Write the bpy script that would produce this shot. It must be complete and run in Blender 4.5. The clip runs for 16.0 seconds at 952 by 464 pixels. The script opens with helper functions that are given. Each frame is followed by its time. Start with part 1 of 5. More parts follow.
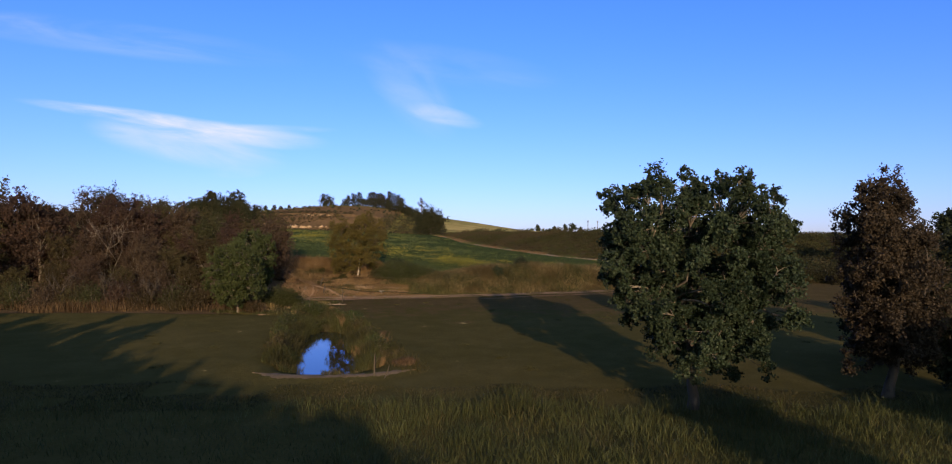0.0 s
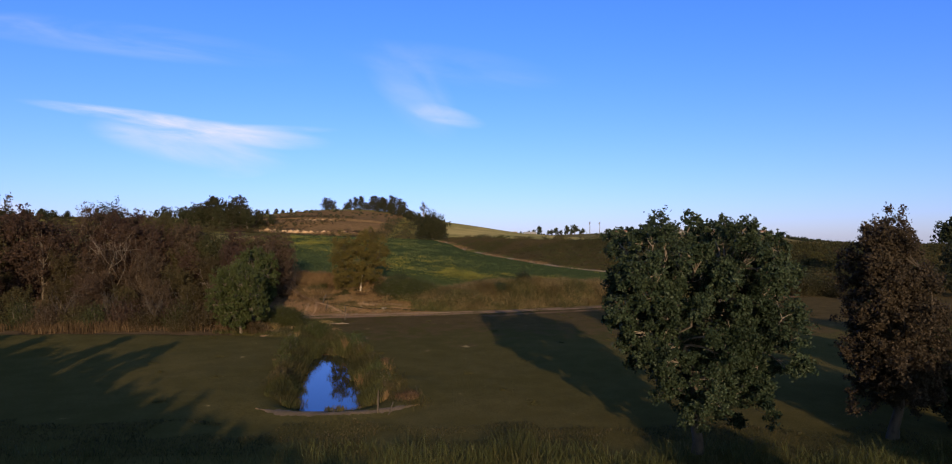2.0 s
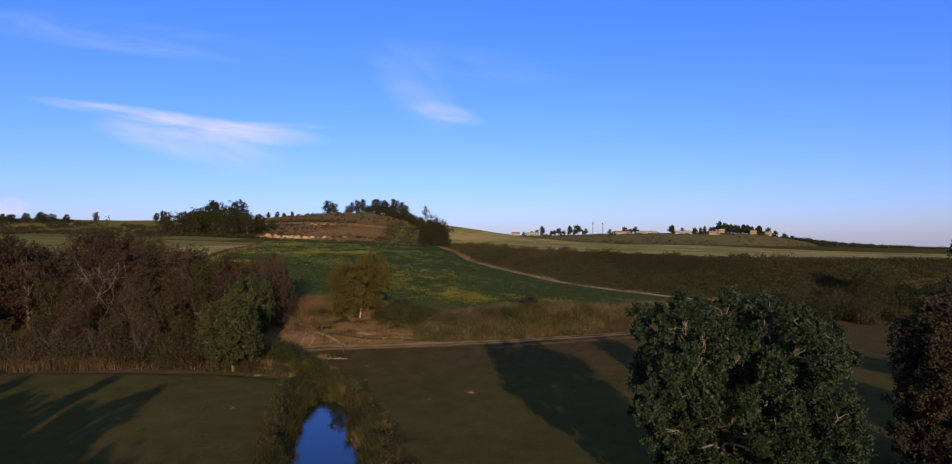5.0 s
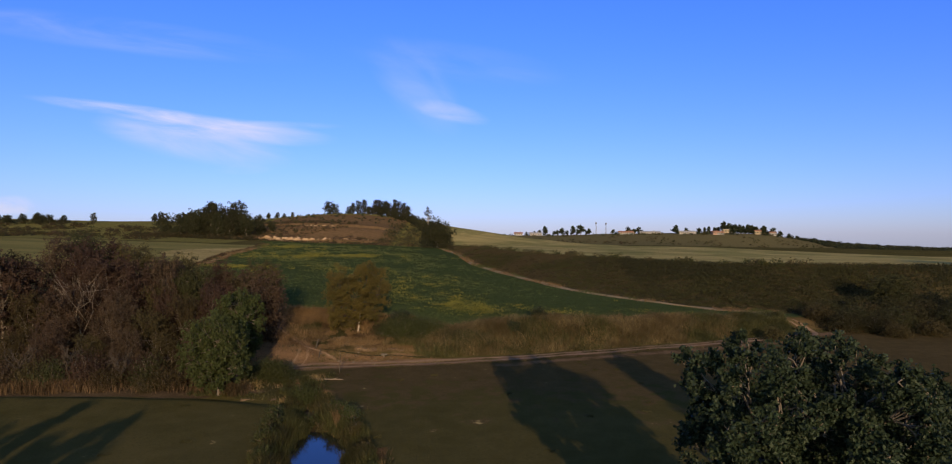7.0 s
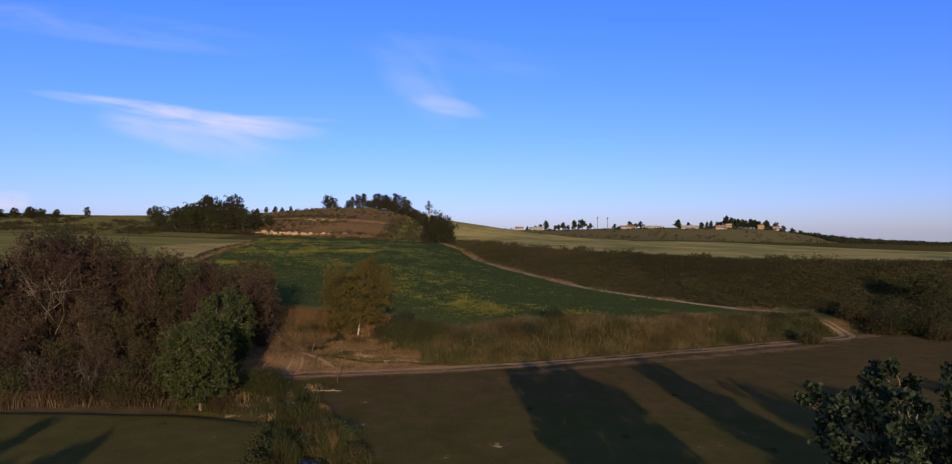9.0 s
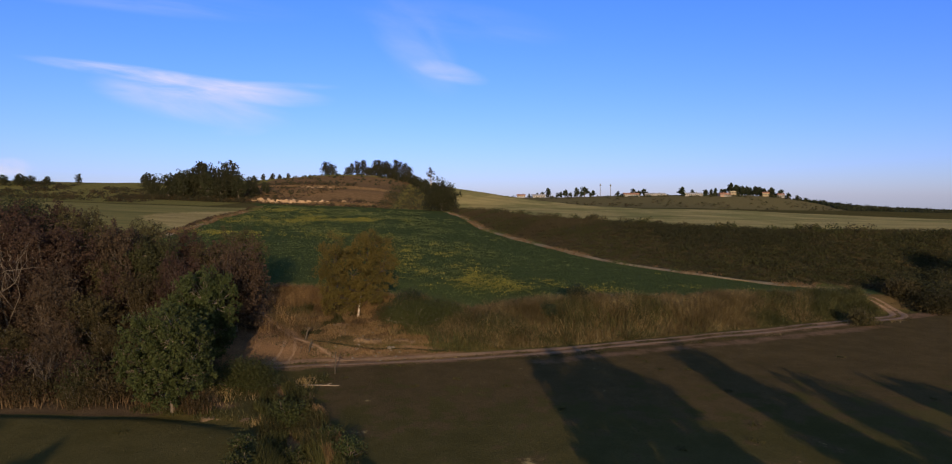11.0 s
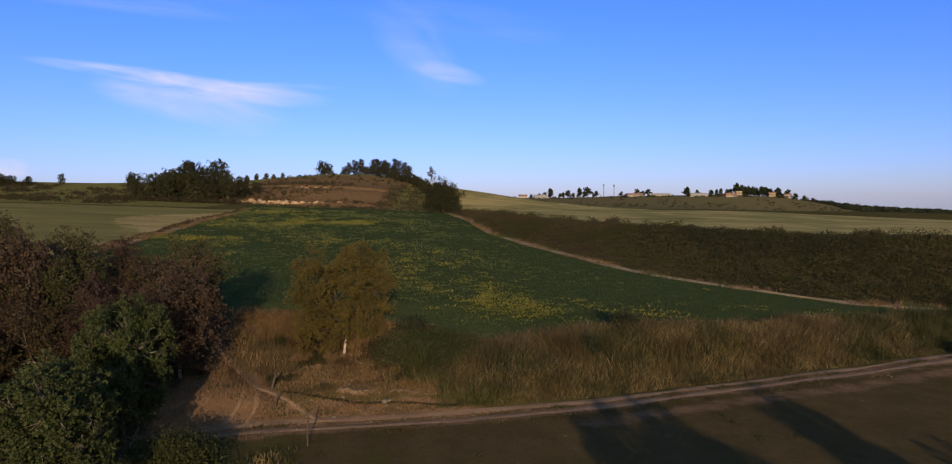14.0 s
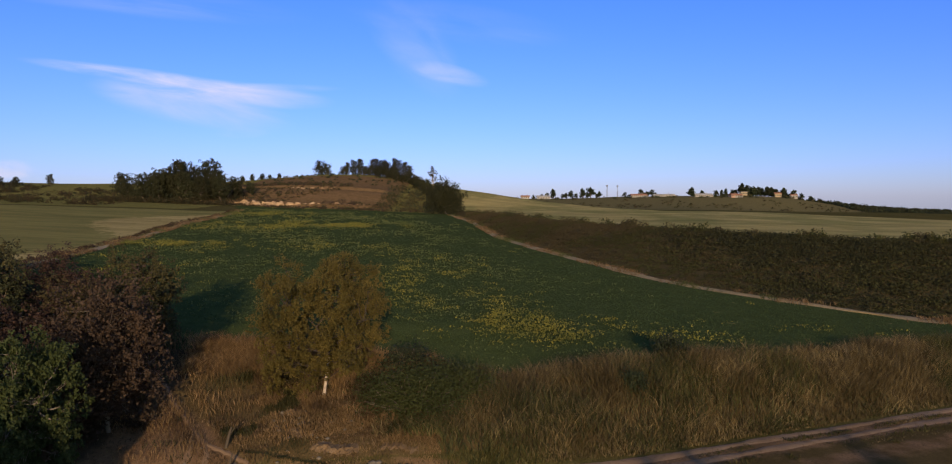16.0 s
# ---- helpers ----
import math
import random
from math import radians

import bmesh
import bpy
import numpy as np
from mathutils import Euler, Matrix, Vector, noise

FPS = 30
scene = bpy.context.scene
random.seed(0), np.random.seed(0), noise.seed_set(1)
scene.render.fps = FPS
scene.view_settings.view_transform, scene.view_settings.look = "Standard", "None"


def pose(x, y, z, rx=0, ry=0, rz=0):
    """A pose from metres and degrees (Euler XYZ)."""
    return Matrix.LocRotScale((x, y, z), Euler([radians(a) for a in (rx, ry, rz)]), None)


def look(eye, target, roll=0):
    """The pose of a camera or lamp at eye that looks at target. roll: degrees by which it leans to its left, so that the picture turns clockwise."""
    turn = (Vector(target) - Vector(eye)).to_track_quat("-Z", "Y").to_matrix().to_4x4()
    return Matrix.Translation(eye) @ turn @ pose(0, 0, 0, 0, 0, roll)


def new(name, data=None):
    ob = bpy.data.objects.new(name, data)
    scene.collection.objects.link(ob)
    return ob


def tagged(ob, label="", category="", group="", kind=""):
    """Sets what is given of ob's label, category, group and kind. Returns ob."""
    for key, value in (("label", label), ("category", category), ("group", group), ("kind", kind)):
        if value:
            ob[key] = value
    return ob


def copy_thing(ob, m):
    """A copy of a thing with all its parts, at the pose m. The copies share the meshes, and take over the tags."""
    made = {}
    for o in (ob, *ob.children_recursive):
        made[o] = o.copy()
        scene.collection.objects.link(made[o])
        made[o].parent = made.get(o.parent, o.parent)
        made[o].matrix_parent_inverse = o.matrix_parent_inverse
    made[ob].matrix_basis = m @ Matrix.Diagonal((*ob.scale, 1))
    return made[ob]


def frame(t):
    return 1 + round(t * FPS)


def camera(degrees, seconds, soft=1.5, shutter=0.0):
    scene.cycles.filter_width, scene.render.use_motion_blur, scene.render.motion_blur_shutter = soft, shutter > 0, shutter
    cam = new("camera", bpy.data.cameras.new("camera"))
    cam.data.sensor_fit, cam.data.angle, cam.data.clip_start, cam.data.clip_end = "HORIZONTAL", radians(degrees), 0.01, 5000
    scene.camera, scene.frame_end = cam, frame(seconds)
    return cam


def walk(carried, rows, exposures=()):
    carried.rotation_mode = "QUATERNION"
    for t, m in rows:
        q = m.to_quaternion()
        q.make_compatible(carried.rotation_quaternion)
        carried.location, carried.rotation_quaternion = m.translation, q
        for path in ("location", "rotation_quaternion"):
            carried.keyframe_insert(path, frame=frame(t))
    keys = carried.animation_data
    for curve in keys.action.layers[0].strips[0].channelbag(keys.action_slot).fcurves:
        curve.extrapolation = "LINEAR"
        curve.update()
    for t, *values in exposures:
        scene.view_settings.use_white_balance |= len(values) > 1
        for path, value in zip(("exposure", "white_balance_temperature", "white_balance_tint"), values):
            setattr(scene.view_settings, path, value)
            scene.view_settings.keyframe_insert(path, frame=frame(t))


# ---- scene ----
cam = camera(71.7, 16.0, 1.15)
METRES, EYE, TILT, LEAN, TURN = 57.0, 8.7, 0.5, 0.0, 0.0
ROWS = [
    (0.0, 0.0, 0.0, 0.0, 0.0, 0.0, -0.0),
    (0.5, -0.0005, -0.0, 0.0093, 0.04, 0.0, 0.02),
    (1.0, -0.0009, -0.0005, 0.0191, 0.08, -0.01, 0.03),
    (1.5, -0.0012, -0.0005, 0.029, 0.13, 0.0, 0.04),
    (2.0, -0.0017, 0.0005, 0.0393, 0.15, -0.01, 0.07),
    (2.5, -0.0021, 0.0044, 0.0492, 0.19, -0.02, 0.07),
    (3.0, -0.0027, 0.0111, 0.0592, 0.24, -0.02, 0.05),
    (3.5, -0.0039, 0.0214, 0.0693, 0.27, -0.06, 0.03),
    (4.0, -0.0055, 0.0349, 0.0797, 0.28, -0.12, 0.01),
    (6.5, -0.0132, 0.1406, 0.1244, 0.49, -0.31, -0.04),
    (7.0, -0.0169, 0.1681, 0.1237, 0.52, -0.31, -0.05),
    (7.5, -0.022, 0.1973, 0.1233, 0.52, -0.32, -0.06),
    (8.0, -0.0281, 0.2277, 0.1231, 0.44, -0.34, -0.07),
    (8.5, -0.0346, 0.2611, 0.1225, 0.46, -0.39, -0.06),
    (9.0, -0.0419, 0.2964, 0.1218, 0.47, -0.78, -0.06),
    (9.5, -0.0495, 0.3335, 0.1213, 0.45, -2.43, -0.05),
    (9.7, -0.0524, 0.3491, 0.1213, 0.45, -3.21, -0.05),
    (10.2, -0.0596, 0.3888, 0.1213, 0.46, -3.6, -0.04),
    (12.0, -0.0818, 0.5449, 0.1217, 0.48, -3.62, -0.03),
    (12.5, -0.0873, 0.5915, 0.1216, 0.48, -3.61, -0.04),
    (13.0, -0.0928, 0.637, 0.1212, 0.45, -3.6, -0.02),
    (13.5, -0.098, 0.6853, 0.1205, 0.44, -3.58, -0.0),
    (14.0, -0.1029, 0.7334, 0.12, 0.43, -3.57, 0.01),
    (14.5, -0.1078, 0.7817, 0.1192, 0.44, -3.55, 0.04),
    (15.0, -0.112, 0.8291, 0.1182, 0.46, -3.52, 0.04),
    (15.5, -0.1154, 0.8766, 0.1175, 0.5, -3.5, 0.06),
    (16.0, -0.1185, 0.9232, 0.1169, 0.51, -3.49, 0.08),
]
walk(cam, [(t, pose(0, 0, EYE, TILT, LEAN, TURN) @ pose(METRES * x, METRES * y, METRES * z, 90 + pitch, roll, yaw)) for t, x, y, z, yaw, pitch, roll in ROWS],
     exposures=[(0.0, 0.28), (1.5, 0.24), (4.0, 0.08), (6.5, 0.0), (16.0, 0.0)])
WISPS = [  # u, v, tilt, half length, half width, stretch, noise scale, power, seed
    (-0.500, 0.182, -8.0, 0.215, 0.013, 7.0, 6.0, 1.15, 1.0),
    (-0.395, 0.158, -5.0, 0.185, 0.022, 6.0, 6.0, 0.95, 9.0),
    (-0.440, 0.142, -11.0, 0.170, 0.036, 5.0, 6.0, 0.75, 2.0),
    (-0.330, 0.166, -1.0, 0.130, 0.008, 7.0, 7.0, 0.42, 7.0),
    (-0.052, 0.186, -13.0, 0.070, 0.017, 4.0, 7.0, 0.72, 3.0),
    (-0.100, 0.225, -48.0, 0.105, 0.050, 3.0, 5.0, 0.30, 4.0),
    (-0.040, 0.262, -8.0, 0.190, 0.035, 4.0, 5.0, 0.13, 8.0),
    (-0.560, 0.305, -7.0, 0.320, 0.030, 6.0, 4.0, 0.27, 5.0),
    (-0.365, 0.098, 0.0, 0.050, 0.010, 3.0, 7.0, 0.20, 10.0),
    (-0.720, 0.043, 0.0, 0.052, 0.018, 2.0, 14.0, 1.5, 6.0),
]
SKY_LOW, SKY_HIGH, SKY_SUNWARD, SKY_POWER, CLOUD = (0.88, 1.0, 2.12), (0.63, 1.03, 2.5), (2.35, 2.0, 1.85), 0.10, (6.8, 7.0, 9.3)
SHADE_SPOTS = [(36, 33, 0.85), (47, 38, 0.8), (16.0, 4, 0.7), (27, 9, 0.82)]
for k in range(14):  # a wood behind the start, its edge running slantwise
    SHADE_SPOTS += [(-58 + 4.5 * k, 21.5 - 3.6 * k, 1.0), (-55.5 + 4.5 * k, 15 - 3.6 * k, 1.02), (-57 + 4.5 * k, 8 - 3.6 * k, 1.0)]
SLIM_SPOTS = [(-23.3, 12.5, 1.0), (-29.8, 14.5, 1.02), (-37.5, 16, 1.0), (-26, 7, 1.0), (-33.5, 10, 1.0), (-43, 17, 1.0)]

# ---- light ----
SUN_ELEV, SUN_TURN = 11.4, 172.5
to_sun = Vector((math.sin(radians(SUN_TURN)) * math.cos(radians(SUN_ELEV)), math.cos(radians(SUN_TURN)) * math.cos(radians(SUN_ELEV)), math.sin(radians(SUN_ELEV))))
sun_data = bpy.data.lights.new("sun", "SUN")
sun_data.energy, sun_data.angle, sun_data.color = 5.2, radians(0.6), (1.0, 0.73, 0.455)
sun = new("sun", sun_data)
sun.matrix_world = look(to_sun * 300, (0, 0, 0))


def node(nt, kind, **inputs):
    """A node with its inputs set by name (spaces as underscores) or linked, where a socket is given; i0, i1 address inputs by number."""
    n = nt.nodes.new(kind)
    for key, value in inputs.items():
        sock = n.inputs[int(key[1:])] if key[0] == "i" and key[1:].isdigit() else n.inputs[key.replace("_", " ")]
        if isinstance(value, bpy.types.NodeSocket):
            nt.links.new(value, sock)
        else:
            sock.default_value = value
    return n


def calc(nt, op, a, b=0.0, c=0.0):
    n = nt.nodes.new("ShaderNodeMath")
    n.operation = op
    for k, value in enumerate((a, b, c)):
        if isinstance(value, bpy.types.NodeSocket):
            nt.links.new(value, n.inputs[k])
        else:
            n.inputs[k].default_value = value
    return n.outputs[0]


def blend(nt, fac, a, b, how="MIX"):
    n = nt.nodes.new("ShaderNodeMix")
    n.data_type, n.blend_type = "RGBA", how
    for sock, value in ((n.inputs[0], fac), (n.inputs[6], a), (n.inputs[7], b)):
        if isinstance(value, bpy.types.NodeSocket):
            nt.links.new(value, sock)
        else:
            sock.default_value = value if isinstance(value, (int, float)) else (*value[:3], 1)
    return n.outputs[2]


def span(nt, value, lo, hi, a=0.0, b=1.0):
    n = nt.nodes.new("ShaderNodeMapRange")
    n.interpolation_type = "SMOOTHSTEP"
    nt.links.new(value, n.inputs[0])
    for k, v in enumerate((lo, hi, a, b)):
        n.inputs[k + 1].default_value = v
    return n.outputs[0]


world = bpy.data.worlds.new("sky")
scene.world = world
world.use_nodes = True
wt = world.node_tree
wt.nodes.clear()
sky = wt.nodes.new("ShaderNodeTexSky")
sky.sky_type, sky.sun_disc = "NISHITA", False
sky.sun_elevation, sky.sun_rotation = radians(SUN_ELEV), radians(SUN_TURN)
sky.altitude, sky.air_density, sky.dust_density, sky.ozone_density = 50, 1.0, 0.2, 3.0
way = wt.nodes.new("ShaderNodeTexCoord").outputs["Generated"]
part_xyz = node(wt, "ShaderNodeSeparateXYZ", i0=way)
ahead = calc(wt, "MAXIMUM", part_xyz.outputs[1], 0.05)
su = calc(wt, "DIVIDE", part_xyz.outputs[0], ahead)
sv = calc(wt, "DIVIDE", part_xyz.outputs[2], ahead)


def wisp(u0, v0, angle, half_u, half_v, stretch, scale, power, seed):
    """One feathered cirrus streak: a soft ellipse in the plane of view directions, torn by stretched noise."""
    ca, sa = math.cos(radians(angle)), math.sin(radians(angle))
    du, dv = calc(wt, "SUBTRACT", su, u0), calc(wt, "SUBTRACT", sv, v0)
    p = calc(wt, "ADD", calc(wt, "MULTIPLY", du, ca), calc(wt, "MULTIPLY", dv, sa))
    q = calc(wt, "SUBTRACT", calc(wt, "MULTIPLY", dv, ca), calc(wt, "MULTIPLY", du, sa))
    at = node(wt, "ShaderNodeCombineXYZ", i0=calc(wt, "MULTIPLY", p, scale), i1=calc(wt, "MULTIPLY", q, scale * stretch), i2=seed)
    n = node(wt, "ShaderNodeTexNoise", Vector=at.outputs[0], Scale=1.0, Detail=6.0, Roughness=0.55, Distortion=0.6)
    pp, qq = calc(wt, "DIVIDE", p, half_u), calc(wt, "DIVIDE", q, half_v)
    r = calc(wt, "ADD", calc(wt, "MULTIPLY", pp, pp), calc(wt, "MULTIPLY", qq, qq))
    soft = span(wt, r, 1.0, 0.0)
    torn = span(wt, n.outputs[0], 0.25, 0.85)
    return calc(wt, "MULTIPLY", calc(wt, "MULTIPLY", soft, torn), power)


front = span(wt, part_xyz.outputs[1], 0.2, 0.4)
cover = None
for spec in WISPS:
    w = wisp(*spec)
    cover = w if cover is None else calc(wt, "ADD", cover, w)
cover = calc(wt, "MINIMUM", calc(wt, "MULTIPLY", cover, front), 1.0)
tint = blend(wt, span(wt, part_xyz.outputs[2], 0.0, 0.36), SKY_LOW, SKY_HIGH)
# deep blue opposite the sun, paler towards it and overhead
away = calc(wt, "MULTIPLY", span(wt, part_xyz.outputs[1], -0.3, 0.6), span(wt, part_xyz.outputs[2], 0.9, 0.4, 0.3, 1.0))
tint = blend(wt, away, SKY_SUNWARD, tint)
lit_sky = blend(wt, 1.0, sky.outputs[0], tint, "MULTIPLY")
cloudy = blend(wt, cover, lit_sky, CLOUD)
back = node(wt, "ShaderNodeBackground", Color=cloudy, Strength=SKY_POWER)
wo = node(wt, "ShaderNodeOutputWorld")
wt.links.new(back.outputs[0], wo.inputs[0])


# ---- materials ----
def material(name):
    m = bpy.data.materials.new(name)
    m.use_nodes = True
    m.node_tree.nodes.clear()
    return m, m.node_tree


def finish(nt, colour, rough=0.9, bump=None, strength=0.4, distance=0.05, through_light=0.0, metal=0.0, spec=0.15):
    b = node(nt, "ShaderNodeBsdfPrincipled", Base_Color=colour, Roughness=rough, Metallic=metal)
    b.inputs["Specular IOR Level"].default_value = spec
    if bump is not None:
        bn = node(nt, "ShaderNodeBump", Strength=strength, Distance=distance, Height=bump)
        nt.links.new(bn.outputs[0], b.inputs["Normal"])
    out = nt.nodes.new("ShaderNodeOutputMaterial")
    if through_light > 0:
        tr = node(nt, "ShaderNodeBsdfTranslucent", Color=colour)
        mix = node(nt, "ShaderNodeMixShader", i0=through_light, i1=b.outputs[0], i2=tr.outputs[0])
        nt.links.new(mix.outputs[0], out.inputs[0])
    else:
        nt.links.new(b.outputs[0], out.inputs[0])


def place_noise(nt, scale, detail=4.0, rough=0.6, stretch=(1, 1, 1)):
    g = nt.nodes.new("ShaderNodeNewGeometry")
    mp = node(nt, "ShaderNodeMapping", Vector=g.outputs["Position"], Scale=stretch)
    return node(nt, "ShaderNodeTexNoise", Vector=mp.outputs[0], Scale=scale, Detail=detail, Roughness=rough).outputs[0]


def leafy(name, dark, mid, bright, rough=0.55, through_light=0.3, patch=0.35):
    """Leaves and blades: each island its own tone, with slow patches through the crown."""
    m, nt = material(name)
    r = nt.nodes.new("ShaderNodeNewGeometry").outputs["Random Per Island"]
    c = blend(nt, span(nt, r, 0.0, 0.6), dark, mid)
    c = blend(nt, span(nt, r, 0.6, 1.0), c, bright)
    n = place_noise(nt, patch, 3.0)
    c = blend(nt, span(nt, n, 0.35, 0.68), c, dark)
    o = nt.nodes.new("ShaderNodeObjectInfo").outputs["Random"]
    hsv = node(nt, "ShaderNodeHueSaturation", Hue=span(nt, o, 0, 1, 0.485, 0.515), Value=span(nt, o, 0, 1, 0.85, 1.15), Color=c)
    finish(nt, hsv.outputs[0], rough, through_light=through_light)
    return m


def grainy(name, a, b, c, big, fine, rough=0.9, strength=0.5, distance=0.04, stretch=(1, 1, 1), spec=0.2):
    """Soil, bark, plaster and rock: slow stains, fine grain and relief."""
    m, nt = material(name)
    n1, n2 = place_noise(nt, big, 5.0, 0.6, stretch), place_noise(nt, fine, 6.0, 0.7, stretch)
    col = blend(nt, span(nt, n1, 0.35, 0.65), a, b)
    col = blend(nt, span(nt, n2, 0.48, 0.75), col, c)
    finish(nt, col, rough, n2, strength, distance, spec=spec)
    return m


bark = grainy("bark", (0.11, 0.088, 0.066), (0.15, 0.122, 0.095), (0.05, 0.04, 0.032), 0.8, 6, 0.9, 0.8, 0.05, (1, 1, 0.25))
dark_bark = grainy("dark_bark", (0.050, 0.040, 0.031), (0.068, 0.054, 0.042), (0.028, 0.023, 0.018), 0.8, 6, 0.9, 0.8, 0.05, (1, 1, 0.25))
poplar_bark = grainy("poplar_bark", (0.12, 0.10, 0.078), (0.165, 0.138, 0.108), (0.07, 0.058, 0.045), 0.8, 6, 0.9, 0.7, 0.04, (1, 1, 0.25))
birch_bark = grainy("birch_bark", (0.44, 0.37, 0.30), (0.26, 0.21, 0.165), (0.12, 0.09, 0.07), 1.6, 3.5, 0.85, 0.6, 0.03)
pale_bark = grainy("pale_bark", (0.50, 0.42, 0.33), (0.38, 0.31, 0.24), (0.20, 0.15, 0.11), 0.9, 5, 0.85, 0.7, 0.04, (1, 1, 0.3))
mid_bark = grainy("mid_bark", (0.20, 0.155, 0.11), (0.15, 0.12, 0.088), (0.08, 0.062, 0.046), 0.9, 5, 0.85, 0.7, 0.04, (1, 1, 0.3))
dead_wood = grainy("dead_wood", (0.075, 0.06, 0.044), (0.056, 0.045, 0.034), (0.034, 0.027, 0.02), 2, 14, 0.9, 0.7, 0.02, (1, 1, 0.2))
grey_wood = grainy("grey_wood", (0.36, 0.31, 0.25), (0.28, 0.24, 0.19), (0.16, 0.13, 0.10), 2, 14, 0.85, 0.6, 0.02)
rock = grainy("rock", (0.26, 0.17, 0.095), (0.40, 0.28, 0.17), (0.11, 0.072, 0.04), 0.30, 1.2, 0.95, 0.9, 0.25, (1, 1, 2.2))
stone = grainy("stone", (0.15, 0.125, 0.095), (0.12, 0.10, 0.075), (0.08, 0.066, 0.05), 1.5, 9, 0.9, 0.6, 0.03)
track_soil = grainy("track_soil", (0.165, 0.104, 0.060), (0.225, 0.145, 0.085), (0.105, 0.068, 0.038), 0.45, 4, 0.95, 0.6, 0.05)
scarp_soil = grainy("scarp_soil", (0.125, 0.082, 0.045), (0.175, 0.118, 0.066), (0.075, 0.05, 0.028), 1.6, 7, 0.95, 0.8, 0.06)
trail_soil = grainy("trail_soil", (0.165, 0.105, 0.062), (0.20, 0.130, 0.078), (0.12, 0.078, 0.044), 0.8, 5, 0.95, 0.6, 0.05)
path_soil = grainy("path_soil", (0.20, 0.145, 0.066), (0.28, 0.20, 0.095), (0.11, 0.085, 0.038), 0.35, 3, 0.95, 0.6, 0.06)
rim_soil = grainy("rim_soil", (0.090, 0.065, 0.034), (0.135, 0.094, 0.052), (0.060, 0.046, 0.023), 1.2, 6, 0.95, 0.6, 0.05)
plaster_white = grainy("plaster_white", (0.28, 0.265, 0.25), (0.25, 0.235, 0.22), (0.21, 0.20, 0.19), 0.2, 2, 0.9, 0.2, 0.02)
plaster_ochre = grainy("plaster_ochre", (0.28, 0.22, 0.14), (0.25, 0.195, 0.12), (0.21, 0.17, 0.105), 0.2, 2, 0.9, 0.2, 0.02)
plaster_pink = grainy("plaster_pink", (0.36, 0.22, 0.16), (0.32, 0.20, 0.14), (0.27, 0.17, 0.12), 0.2, 2, 0.9, 0.2, 0.02)
roof_tile = grainy("roof_tile", (0.30, 0.15, 0.09), (0.24, 0.12, 0.08), (0.16, 0.08, 0.05), 0.5, 3, 0.9, 0.4, 0.05)
roof_grey = grainy("roof_grey", (0.34, 0.33, 0.31), (0.28, 0.27, 0.26), (0.2, 0.19, 0.18), 0.3, 2, 0.8, 0.3, 0.03)
steel = grainy("steel", (0.16, 0.16, 0.17), (0.13, 0.13, 0.14), (0.1, 0.1, 0.1), 1, 8, 0.6, 0.1, 0.01)
dark_glass = grainy("dark_glass", (0.03, 0.035, 0.04), (0.04, 0.045, 0.05), (0.02, 0.02, 0.025), 1, 3, 0.15, 0.02, 0.01, spec=0.6)

leaf_poplar = leafy("leaf_poplar", (0.016, 0.024, 0.012), (0.027, 0.039, 0.019), (0.053, 0.064, 0.037), 0.6, 0.2)
leaf_brown = leafy("leaf_brown", (0.036, 0.029, 0.018), (0.050, 0.040, 0.024), (0.068, 0.053, 0.032), 0.7, 0.22)
leaf_golden = leafy("leaf_golden", (0.080, 0.060, 0.018), (0.112, 0.080, 0.024), (0.156, 0.108, 0.034), 0.8, 0.5, 0.55)
leaf_green = leafy("leaf_green", (0.041, 0.049, 0.016), (0.050, 0.060, 0.019), (0.074, 0.082, 0.029), 0.65, 0.38)
leaf_russet = leafy("leaf_russet", (0.056, 0.037, 0.026), (0.069, 0.045, 0.030), (0.094, 0.060, 0.040), 0.85, 0.4)
leaf_olive = leafy("leaf_olive", (0.050, 0.041, 0.018), (0.062, 0.051, 0.022), (0.084, 0.068, 0.031), 0.85, 0.38)
leaf_dark = leafy("leaf_dark", (0.021, 0.027, 0.014), (0.032, 0.040, 0.019), (0.052, 0.058, 0.028), 0.7, 0.32)
leaf_scrub = leafy("leaf_scrub", (0.066, 0.051, 0.025), (0.077, 0.060, 0.029), (0.092, 0.071, 0.035), 0.95, 0.45, 0.05)
leaf_ridge = leafy("leaf_ridge", (0.034, 0.036, 0.018), (0.046, 0.048, 0.024), (0.062, 0.063, 0.032), 0.9, 0.42, 0.08)
leaf_moss = leafy("leaf_moss", (0.038, 0.040, 0.017), (0.050, 0.052, 0.021), (0.070, 0.070, 0.030), 0.85, 0.4)
leaf_brush = leafy("leaf_brush", (0.038, 0.037, 0.017), (0.047, 0.046, 0.020), (0.060, 0.057, 0.026), 0.95, 0.45, 0.08)
leaf_hill = leafy("leaf_hill", (0.050, 0.049, 0.018), (0.060, 0.058, 0.021), (0.073, 0.069, 0.027), 0.95, 0.45, 0.06)
blade_reed = leafy("blade_reed", (0.070, 0.048, 0.023), (0.128, 0.088, 0.044), (0.24, 0.17, 0.088), 0.75, 0.3, 0.3)
blade_green = leafy("blade_green", (0.038, 0.041, 0.013), (0.062, 0.065, 0.020), (0.105, 0.105, 0.04), 0.7, 0.3, 0.25)
blade_pond = leafy("blade_pond", (0.0297, 0.0317, 0.0106), (0.0627, 0.0581, 0.0198), (0.125, 0.099, 0.0429), 0.65, 0.25, 0.35)
blade_meadow = leafy("blade_meadow", (0.050, 0.043, 0.015), (0.062, 0.053, 0.019), (0.080, 0.066, 0.026), 0.9, 0.4, 0.2)
